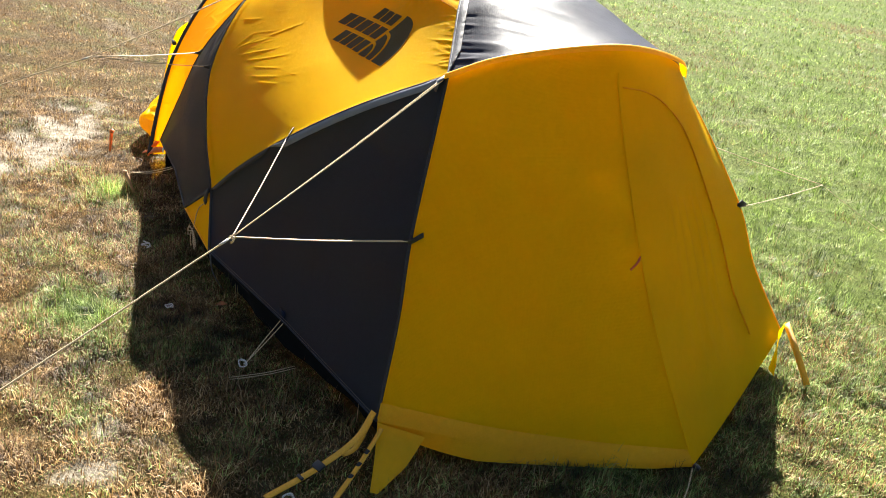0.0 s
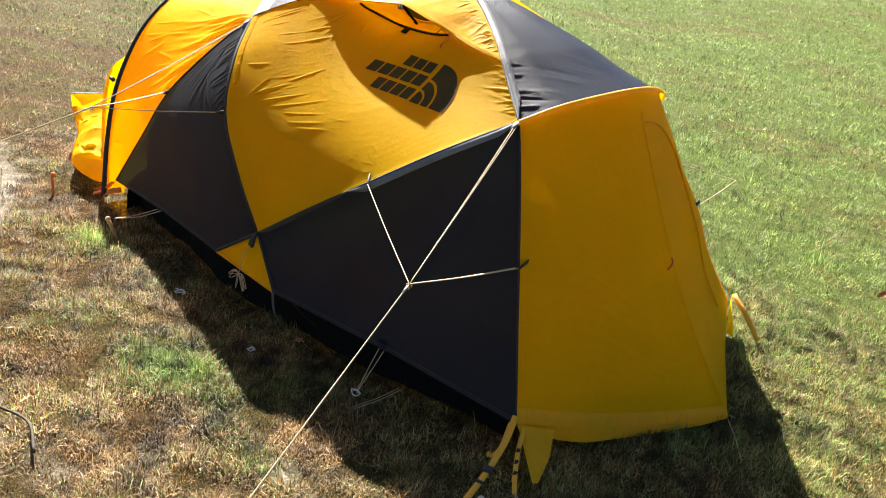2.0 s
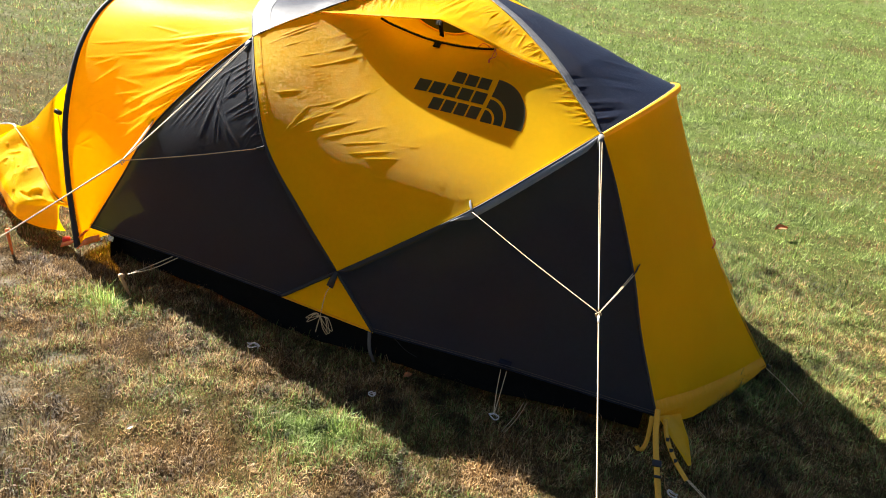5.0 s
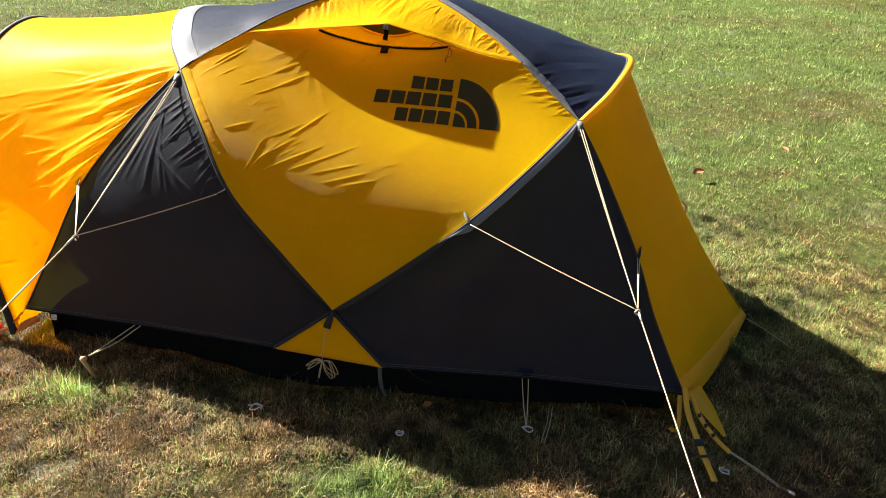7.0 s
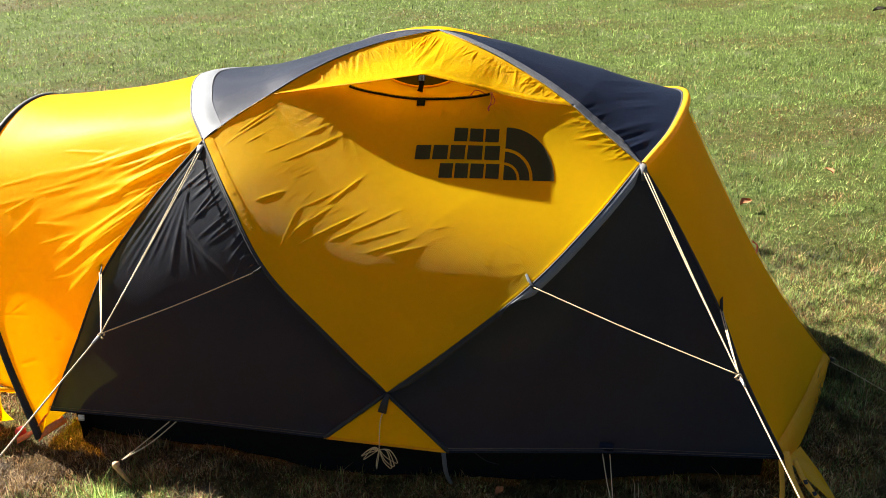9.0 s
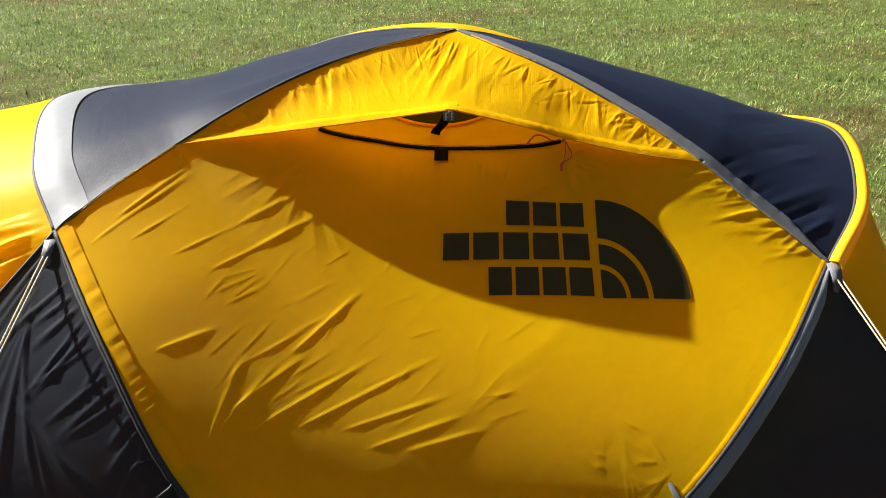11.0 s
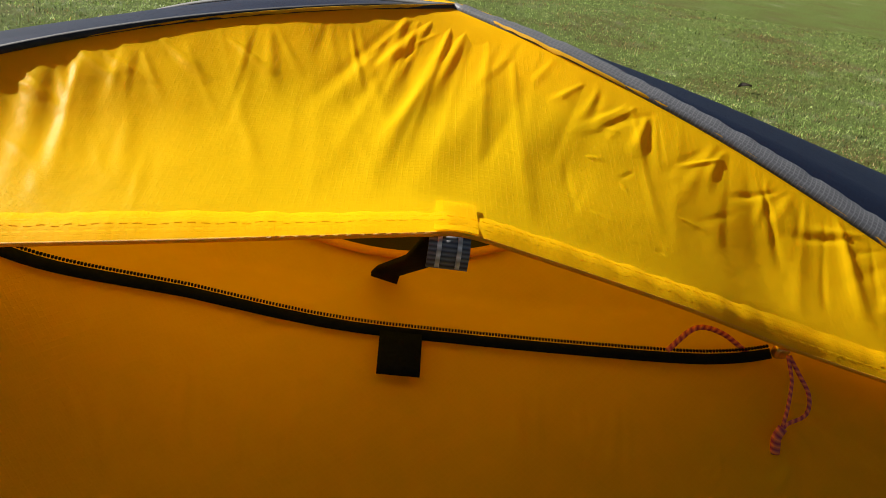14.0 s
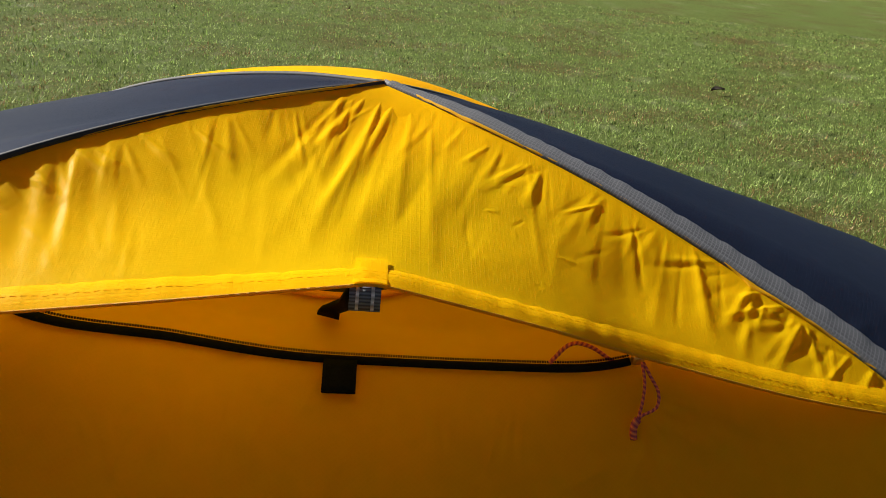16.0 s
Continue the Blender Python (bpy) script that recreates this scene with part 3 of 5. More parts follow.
def between(a, b):
    """A crease's two ends on the side panel, from (x, z) to (x, z)."""
    return on_side(*a), on_side(*b)


fan = []
rng = np.random.default_rng(4)
for x0, z0, x1, z1 in ((-0.325, 0.657, -0.287, 0.751), (-0.32, 0.661, -0.237, 0.738), (-0.297, 0.691, -0.19, 0.748), (-0.27, 0.665, -0.085, 0.743), (-0.191, 0.67, 0.015, 0.744), (-0.124, 0.665, 0.035, 0.702), (-0.084, 0.644, 0.06, 0.681), (-0.027, 0.64, 0.095, 0.666)):
    fan.append((*between((x0, z0), (x1, z1)), 0.0013, 0.0038))
for x0, z0, x1, z1 in ((-0.551, 0.884, -0.41, 0.972), (-0.491, 0.888, -0.3, 0.992), (-0.417, 0.871, -0.204, 0.951), (-0.521, 0.915, -0.393, 1.0), (-0.354, 0.851, -0.183, 0.916), (-0.417, 0.763, -0.331, 0.784), (-0.212, 0.751, -0.109, 0.82)):
    fan.append((*between((x0, z0), (x1, z1)), 0.0016, 0.0045))
for i in range(7):
    fan.append((*between((0.362 - 0.01 * i, 0.62 - 0.006 * i), (0.32 - 0.004 * i, 0.585 + 0.012 * i)), 0.0004, 0.004))
for i in range(34):
    q = rng.uniform(0.02, 0.98)
    x, z = 0.668 - 0.19 * q, 0.85 + 0.13 * q
    fan.append((*between((x, z), (x - rng.uniform(0.02, 0.11), z - rng.uniform(-0.012, 0.02))), rng.uniform(0.0004, 0.0012), rng.uniform(0.0025, 0.005)))
for x0, z0, x1, z1, h in ((0.0, 0.955, -0.07, 0.90, 0.0006), (0.03, 0.955, -0.02, 0.89, 0.0007), (-0.03, 0.958, -0.12, 0.925, 0.0006), (0.235, 0.985, 0.29, 0.88, 0.0016), (0.245, 0.985, 0.33, 0.895, 0.0018), (0.25, 0.99, 0.38, 0.92, 0.002), (0.29, 0.985, 0.42, 0.93, 0.0016), (0.225, 0.98, 0.25, 0.89, 0.0008)):
    fan.append((*between((x0, z0), (x1, z1)), h, 0.007))
for i in range(60):
    x, z = rng.uniform(-0.36, 0.12), rng.uniform(0.66, 0.9)
    fan.append((*between((x, z), (x + rng.uniform(0.02, 0.09), z + rng.uniform(0.005, 0.05))), rng.uniform(0.0002, 0.0005), rng.uniform(0.002, 0.0035)))
for i in range(12):
    q = rng.uniform(0.25, 0.42)
    x, z = q, 0.50 + 0.42 * q + rng.uniform(-0.03, 0.05)
    fan.append((*between((x, z), (x - rng.uniform(0.01, 0.05), z + rng.uniform(0.0, 0.03))), rng.uniform(0.0003, 0.0007), rng.uniform(0.0025, 0.005)))
for i in range(9):
    fan.append((*between((0.236, 0.992 - 0.004 * i), (0.42 - 0.034 * i, 0.955 - 0.004 * i + 0.004 * (i % 2))), 0.0014 * (1, -0.8)[i % 2], 0.006))
    fan.append((*between((-0.215, 1.0 - 0.003 * i), (-0.37 + 0.03 * i, 0.93 - 0.012 * i)), 0.0007 * (1, -0.8)[i % 2], 0.005))
for i in range(22):
    x = rng.uniform(-0.18, 0.2)
    fan.append((*between((x, 0.972), (x + rng.normal(0, 0.012), 0.972 - rng.uniform(0.015, 0.05))), rng.uniform(0.0006, 0.0014), 0.0025))
for i in range(14):
    a = radians(-20 + 220 * i / 13)
    fan.append((*between((0.004 + 0.012 * math.cos(a), 1.006 + 0.008 * math.sin(a)), (0.004 + (0.07 + 0.03 * (i % 3)) * math.cos(a), 1.006 + 0.05 * math.sin(a) - 0.008)), 0.003 * (1, -0.8)[i % 2], 0.0045))
NS = 380
side_p = fine(SUNK, NS, NS)
side_n = fine(SIDE_N, NS, NS)
side_p = ripple(folds(side_p, side_n, fan), side_n, 3, 0.0005, 26)
near_side = part("side_panel", sheet(side_p), M_YELLOW, tent, "yellow ripstop nylon side panel with tension creases")
part("side_panel", sheet(far(SIDE)[::-1]), M_YELLOW, tent, "yellow ripstop nylon side panel")
side_p = side_p[::3, ::3]

# small yellow gussets at the pole crossing
tri = np.array([[np.array(CROSS) * (1 - v) + v * ((1 - u) * np.array(C_FOOT) + u * np.array(D_FOOT)) for v in np.linspace(0, 1, 16)] for u in np.linspace(0, 1, 16)])
both_sides("gusset", tri, M_YELLOW, "small yellow triangular gusset")

# charcoal lower panels
rear_black = coons(C_UP, even([D_FOOT, (0.63, -0.06, 0.125), REAR_FOOT], 60), D_LOW[::-1], A_LOW[::-1], 90, 90)
front_black = coons(D_UP, even([C_FOOT, (-0.63, -0.05, 0.125), FRONT_FOOT], 60), C_LOW[::-1], B_LOW[::-1], 90, 90)
rb = ripple(rear_black - 0.012 * np.sin(np.pi * np.linspace(0, 1, 90))[:, None, None] * np.sin(np.pi * np.linspace(0, 1, 90))[None, :, None] * -normals(rear_black), normals(rear_black), 5, 0.002, 15)
both_sides("lower_panel", rb, M_SHADE_CHAR, "charcoal nylon lower side panel")
front_black = fine(front_black, 240, 240)
fn = outward(front_black)
streaks = []
rng = np.random.default_rng(61)


def on_grid(p, u, v):
    return p[int(np.clip(u, 0, 1) * (p.shape[0] - 1)), int(np.clip(v, 0, 1) * (p.shape[1] - 1))]


for i in range(15):
    q = i / 14
    streaks.append((on_grid(front_black, 0.985 - 0.012 * i, 0.02 + 0.015 * i), on_grid(front_black, 0.97 - 0.03 * i, 0.2 + 0.26 * (1 - q) + rng.uniform(-0.04, 0.04)), rng.uniform(0.003, 0.0055), rng.uniform(0.004, 0.007)))
for i in range(16):
    u = 0.9 - 0.026 * i
    streaks.append((on_grid(front_black, u, 0.015), on_grid(front_black, u + rng.uniform(-0.03, 0.05), rng.uniform(0.1, 0.22)), rng.uniform(0.0015, 0.0032), rng.uniform(0.003, 0.006)))
fb = ripple(folds(front_black, fn, streaks), fn, 6, 0.0025, 15)
both_sides("lower_panel", fb, M_SHADE_CHAR, "charcoal nylon lower side panel, creased at its top")
fb = fb[::3, ::3]

# roof panels between the peak and each arch
def roof(up, arch, bulge, seed, streak):
    p = coons(np.repeat([PEAK], 2, 0), arch, up[::-1], far(up)[::-1], 80, 70)
    u, v = np.linspace(0, 1, 80)[:, None], np.linspace(0, 1, 70)[None]
    n = normals(p)
    n[:, :2] = n[:, 2:3]
    if n[40, 40, 2] < 0:
        n = -n
    p = p + (bulge * np.sin(np.pi * u) * np.sin(np.pi * v))[..., None] * n
    p = fine(p, 200, 160)
    n = fine(n, 200, 160)
    streak = [(on_grid(p, *a), on_grid(p, *b), h, w_) for a, b, h, w_ in streak]
    return ripple(folds(p, n, streak), n, seed, 0.003, 14)


rear_streaks = [((0.01 + 0.003 * (i % 3), 0.93 - 0.045 * i), (0.1 + 0.05 * i, min(0.97, 1.0 - 0.018 * i)), (0.0031 - 0.0005 * (i % 4)) * (1, -1.0)[i % 2], 0.006 + 0.003 * (i % 3)) for i in range(13)]
part("roof_panel", sheet(roof(A_UP, C_ARCH, -0.033, 8, rear_streaks)), M_BLACK, tent, "dark navy nylon roof panel over the rear")
part("roof_panel", sheet(roof(B_UP, D_ARCH, -0.07, 9, [])), M_BLACK, tent, "charcoal nylon roof panel with a sheen of sun")

# vent hoods
hn = 170
hood_top = even(np.vstack([B_TOP, A_TOP[::-1][1:]]), hn)
kink = np.linalg.norm(hood_top - np.array(PEAK), axis=1).argmin()
mid_at = np.linalg.norm(HOOD_EDGE - np.array(HOOD_MID), axis=1).argmin()
hood_low = np.vstack([even(HOOD_EDGE[:mid_at + 1], kink + 1)[:-1], even(HOOD_EDGE[mid_at:], hn - kink)])
v = np.linspace(0, 1, 60)[None, :, None]
hood = hood_low[:, None] * (1 - v) + hood_top[:, None] * v
n = normals(hood)
if n[80, 30, 2] < 0:
    n = -n
n[0], n[-1] = n[1], n[-2]
u, v = np.linspace(0, 1, hn)[:, None], np.linspace(0, 1, 60)[None]
hood = hood + (-0.006 * np.sin(np.pi * u) * np.sin(np.pi * v))[..., None] * n
hood = fine(hood, 680, 260)
n = fine(n, 680, 260)
slack_end = np.clip((0.3 - np.linspace(0, 1, 680)) / 0.1, 0, 1) ** 1.5 * np.clip(np.linspace(0, 1, 680) / 0.1, 0, 1)
hood = hood - (0.004 * slack_end[:, None] * np.sin(np.pi * np.linspace(0, 1, 260) ** 0.6)[None])[..., None] * n
ridge = kink * 679 / (hn - 1)
hn = 680
soft_row = np.exp(-(np.arange(-90, 91) / 32.0) ** 2)
soft_row /= soft_row.sum()
at_ridge = np.exp(-((np.arange(680) - ridge) / 95.0) ** 2)[:, None, None]
off_edge = (np.clip(np.linspace(0, 1, 260) * 7, 0, 1) * np.clip((1 - np.linspace(0, 1, 260)) * 6, 0, 1))[None, :, None]
for grid in (hood, n):
    padded = np.pad(grid, ((90, 90), (0, 0), (0, 0)), "edge")
    rounded = sum(wgt * padded[i:i + 680] for i, wgt in enumerate(soft_row))
    grid += (rounded - grid) * at_ridge * off_edge
n /= np.linalg.norm(n, axis=2, keepdims=True)
pleats = []
rng = np.random.default_rng(12)
for i in range(170):
    q = rng.uniform(0.04, 0.96)
    j = int(q * (hn - 1))
    j2 = int(np.clip(q + rng.normal(0, 0.02) + (0.035 if q < 0.45 else -0.03), 0.02, 0.98) * (hn - 1))
    a, b = hood[j, rng.integers(224, 256)], hood[j2, rng.integers(32, 190)]
    pleats.append((a, b, rng.uniform(0.0006, 0.0018) * rng.choice((1, 1, -0.7)), rng.uniform(0.0018, 0.005)))
for q, q2, h, w_ in ((0.275, 0.302, 0.0062, 0.011), (0.25, 0.285, 0.005, 0.010), (0.263, 0.294, -0.005, 0.009), (0.298, 0.332, 0.0038, 0.011), (0.225, 0.262, 0.0038, 0.011), (0.24, 0.272, -0.0035, 0.009), (0.33, 0.365, 0.0022, 0.013), (0.36, 0.395, 0.0016, 0.013), (0.2, 0.235, 0.003, 0.01), (0.15, 0.18, 0.003, 0.01), (0.1, 0.13, 0.0025, 0.01),
                     (0.575, 0.495, 0.0036, 0.010), (0.6, 0.515, -0.003, 0.010), (0.625, 0.54, 0.0032, 0.011), (0.655, 0.575, -0.0026, 0.010), (0.715, 0.7, 0.0022, 0.009), (0.74, 0.735, -0.002, 0.008), (0.765, 0.765, 0.002, 0.009), (0.8, 0.81, 0.0018, 0.009), (0.84, 0.855, 0.0018, 0.009), (0.545, 0.488, -0.0022, 0.009)):
    pleats.append((hood[int(q * hn), 248], hood[int(q2 * hn), 28], 0.36 * h, w_))
for i in range(44):
    j, m = int(np.clip(rng.normal(0.645, 0.04), 0.55, 0.8) * hn), rng.integers(40, 215)
    a = hood[j, m]
    pleats.append((a, a + rng.normal(size=3) * np.array((0.013, 0.01, 0.008)), rng.uniform(-0.0007, 0.0009), rng.uniform(0.0016, 0.0036)))
hold = np.clip((1 - np.linspace(0, 1, 260)) * 4, 0, 1) * np.clip(np.linspace(0, 1, 260) * 9 + 0.15, 0, 1)
hood_p = hood + (ripple(folds(hood, n, pleats), n, 13, 0.002, 40) - hood) * hold[None, :, None]
hood_near = part("vent_hood", sheet(hood_p), M_YELLOW, tent, "yellow propped-open vent hood with pleats")
puff = np.sin(np.pi * np.linspace(0, 1, 340))[:, None] * np.sin(np.pi * np.linspace(0, 1, 130) ** 1.3)[None]
part("vent_hood", sheet(far(hood[::2, ::2] + puff[..., None] * np.array((0, 0, 0.037)))[::-1]), M_YELLOW, tent, "yellow vent hood")
hood_p = hood_p[::4, ::4]

# rear vestibule, two halves that meet at the zipped door
def vestibule_half():
    arch = C_ARCH[:41]
    seam = even(np.vstack([A_LOW]), 60)
    hem = spline([REAR_FOOT, (1.21, 0.27, 0.045), (1.33, 0.53, 0.02), DOOR_FOOT], 60)
    return coons(hem, arch, seam, DOOR_LINE[::-1], 90, 90)


vest = vestibule_half()
vn = normals(vest)
vest = ripple(vest, vn, 17, 0.004, 9)
part("rear_vestibule", sheet(vest), M_YELLOW, tent, "yellow rear vestibule wall, glowing with light from behind")
vest_far = far(vestibule_half())
w = np.linspace(0, 1, 90)[:, None, None]
vest_far = vest_far + w * (even(DOOR_LINE[::-1], 90) - far(even(DOOR_LINE[::-1], 90)))[None]
vfn = outward(vest_far)
creased = [(on_grid(vest_far, 0.5 + 0.06 * i, 0.62), on_grid(vest_far, 0.42 + 0.09 * i, 0.12), 0.006, 0.012) for i in range(5)]
vest_far = ripple(folds(vest_far, vfn, creased), vfn, 18, 0.004, 9)
part("rear_vestibule", sheet(vest_far[::-1]), M_YELLOW, tent, "yellow rear vestibule wall")

# front vestibule: from the front arch out to the hoop
front_line = even(np.vstack([B_LOW[:-1], D_ARCH, far(B_LOW)[::-1][1:]]), 140)
hoop_line = even(HOOP, 140) + np.array((0.004, 0, 0.004))
v = np.linspace(0, 1, 50)[None, :, None]
fv = front_line[:, None] * (1 - v) + hoop_line[:, None] * v
fv = fine(fv, 620, 120)
fvn = outward(fv)
sag = np.sin(np.pi * np.linspace(0, 1, 120))[None] * (0.014 + 0.012 * np.exp(-((np.abs(np.linspace(0, 1, 620) - 0.5) - 0.24) / 0.13) ** 2)[:, None])
fv = fv - sag[..., None] * fvn
pulls = []
rng = np.random.default_rng(77)
for i in range(30):
    q = i / 29
    u = 0.345 - 0.15 * q ** 1.2
    pulls.append((on_grid(fv, u, 0.02), on_grid(fv, u - rng.uniform(0.0, 0.05) - 0.02 * q, rng.uniform(0.3, 0.85) * (1 - 0.4 * q)), rng.uniform(0.0022, 0.005), rng.uniform(0.006, 0.012)))
for i in range(24):
    u, v = rng.uniform(0.05, 0.36), rng.uniform(0.3, 0.98)
    pulls.append((on_grid(fv, u, v), on_grid(fv, u + rng.uniform(-0.03, 0.03), v - rng.uniform(0.12, 0.3)), rng.uniform(0.001, 0.0025), rng.uniform(0.004, 0.009)))
fv = ripple(folds(fv, fvn, pulls), fvn, 19, 0.005, 12)
part("front_vestibule", sheet(fv), M_YELLOW, tent, "bright yellow front vestibule tunnel, creased and sunlit")

# nose of the front vestibule: one slack door half hangs from the hoop, its skirt flopped out on the grass
TIP, CORNER = np.array((-1.77, 0.318, 0.262)), np.array((-1.974, 0.246, 0.228))


def crumpled(p, seed, high, scale, creases):
    n = normals(p)
    n = n if n[..., 2].mean() > 0 else -n
    return ripple(folds(p, n, creases), n, seed, high, scale, False)


nose_in = even(HOOP[7:31], 60)
crease = spline([nose_in[0], (-1.36, 0.085, 0.155), (-1.5, 0.17, 0.205), (-1.64, 0.25, 0.24), TIP], 60)
free_edge = spline([nose_in[-1], (-1.40, 0.14, 0.505), (-1.56, 0.21, 0.37), TIP], 60)
door_p = coons(np.stack([nose_in[0], nose_in[0]]), free_edge, nose_in, np.repeat([TIP], 2, 0), 60, 60)
w = np.linspace(0, 1, 60)[:, None, None]
door_p = nose_in[None] * (1 - w) + w * TIP
low_shift = crease - door_p[:, 0]
top_shift = free_edge - door_p[:, -1]
g = np.linspace(0, 1, 60)[None, :, None]
door_p = door_p + low_shift[:, None] * (1 - g) + top_shift[:, None] * g
pinch = [(TIP + np.array((0.01 * i, 0.0, 0.008 * i)), on_grid(door_p, 0.1, 0.1 + 0.12 * i), 0.007, 0.009) for i in range(7)]
door_q = crumpled(fine(door_p, 120, 120), 31, 0.004, 22, pinch)
part("front_door", sheet(door_q), M_YELLOW, tent, "slack yellow front door half, pulled out from the hoop")
part("door_zip", tube(crease + np.array((-0.002, -0.004, 0.004)), 0.004, 6, 0.6), M_HEM, tent, "seam along the front door's fold")

outer = spline([(-1.30, 0.062, 0.10), (-1.40, 0.0, 0.105), (-1.47, 0.0, 0.10), (-1.62, 0.09, 0.105), (-1.78, 0.18, 0.115), (-1.952, 0.248, 0.165)], 60)
lip = spline([crease[-1], (-1.84, 0.25, 0.205), (-1.91, 0.235, 0.185), outer[-1]], 20)
flap = fine(coons(np.stack([crease[0], outer[0]]), lip, crease, outer, 30, 60), 90, 160)
u, v = np.linspace(0, 1, 90)[:, None], np.linspace(0, 1, 160)[None]
flap = flap + (0.022 * np.sin(np.pi * u) * np.sin(np.pi * v) ** 0.6)[..., None] * np.array((-0.7, 0.1, 0.6))
rng = np.random.default_rng(90)
rucks = []
for i in range(26):
    a, c = on_grid(flap, rng.uniform(0.1, 0.9), rng.uniform(0.1, 0.95)), rng.normal(size=3) * np.array((0.07, 0.04, 0.03))
    rucks.append((a, a + c, rng.uniform(-0.012, 0.012), rng.uniform(0.006, 0.014)))
flap = crumpled(flap, 32, 0.012, 26, rucks)
part("front_door", sheet(flap), M_YELLOW, tent, "crumpled pale-lit flap of the front door folded out over the grass")
ground_line = spline([(-1.29, 0.085, 0.0), (-1.38, 0.03, 0.004), (-1.47, 0.03, 0.006), (-1.60, 0.12, 0.01), (-1.76, 0.22, 0.03), (-1.93, 0.28, 0.09)], 80)
top_line = even(flap[-1], 80)
skirt = np.stack([top_line * (1 - q) + ground_line * q + 0.02 * math.sin(math.pi * q) * np.array((-0.2, -0.8, 0)) for q in np.linspace(0, 1, 16)], 0)
part("front_door", sheet(crumpled(skirt, 33, 0.007, 35, [])), M_HEM, tent, "yellow hem of the front door, lying on the grass")
rim = spline([TIP, (-1.82, 0.34, 0.262), (-1.9, 0.31, 0.245), CORNER], 30)
pocket = np.stack([rim * (1 - q) + even(lip, 30) * q + 0.07 * math.sin(math.pi * q) * np.array((0, 0.1, -1.0)) for q in np.linspace(0, 1, 12)], 0)
part("front_door", sheet(crumpled(pocket, 34, 0.006, 30, [])), M_HEM, tent, "gaping orange fold at the front door's tip")
part("door_zip", tube(rim + np.array((0, 0, 0.004)), 0.0055, 7, 0.6), M_SILVER, tent, "grey coated edge of the fold")
tail = even([(-1.72, 0.62, 0.02), (-1.9, 0.55, 0.02)], 30)
drape = np.stack([rim * (1 - q) + tail * q + 0.03 * math.sin(math.pi * q) * np.array((0, 0, 1.0)) for q in np.linspace(0, 1, 20)], 0)
part("front_door", sheet(crumpled(drape, 35, 0.01, 20, [])), M_YELLOW, tent, "loose yellow cloth of the opened front door")

# inner tent, a hand's width inside the outer one
inner_skin = SIDE - 0.055 * SIDE_N * np.sign(-SIDE_N[75, 75, 1])
inner_skin[..., 2] -= 0.015
part("inner_tent", sheet(inner_skin[::4, ::4]), M_INNER, tent, "yellow side wall of the inner tent")
part("inner_tent", sheet(far(inner_skin[::4, ::4])[::-1]), M_INNER, tent, "yellow side wall of the inner tent")

# inner tent's front wall under the front arch: unseen, added to block sun
wall_top = front_line + np.array((0.03, 0, -0.015))
wall_low = np.stack([np.full(140, -1.03), np.clip(wall_top[:, 1], 0.1, 1.38), np.full(140, 0.01)], 1)
wall_top = np.where(wall_top[:, 2:] < 0.12, wall_top + np.array((0.1, 0.08, 0.0)) * np.sign(MID - wall_top[:, 1:2]), wall_top)
part("inner_tent", sheet(np.stack([wall_top * (1 - q) + wall_low * q for q in np.linspace(0, 1, 10)], 1)), M_INNER, tent, "unseen yellow front wall of the inner tent, added to block sun")

# unseen screen added across the hoop to weaken the sun on the near wall
screen_v = np.linspace(0, 1, 10)[None, :, None]
door = HOOP[:61][:, None] * (1 - screen_v) + HOOP[::-1][:61][:, None] * screen_v + np.array((-0.012, 0, 0)) + 0.04 * np.sin(np.pi * screen_v) * np.array((1.0, 0, 0))
part("front_door", sheet(door), M_SUN_SCREEN, tent, "unseen yellow screen added in the hoop to weaken the sun inside")

# ---- seams, hems, bindings ----
def border(p, width, lift=0.003, rows=5, gather=0.0, seed=1, sign=1):
    """A tape along a patch's first row, reaching inwards by width, raised off the cloth."""
    n = normals(p)
    n[0] = n[1]
    edge = p[0]
    way = p[6] - p[0]
    way /= np.maximum(np.linalg.norm(way, axis=1, keepdims=True), 1e-6)
    q = np.linspace(0, 1, rows)
    rng = np.random.default_rng(seed)
    up = lift * (0.4 + np.sin(np.pi * np.clip(q, 0.05, 0.95)))[:, None] * np.ones(len(edge))[None]
    if gather:
        k = np.arange(len(edge))
        up = up + gather * np.abs(np.sin(k * 1.3 + 0.9 * rng.normal(size=len(edge))))[None] * (0.3 + q)[:, None]
    return edge[None] + (width * q)[:, None, None] * way[None] + sign * up[..., None] * n[:rows].mean(0)[None]


def finer(p, n):
    """The patch with its rows resampled to n places."""
    return np.stack([even(row, n) for row in p[:8]], 0)


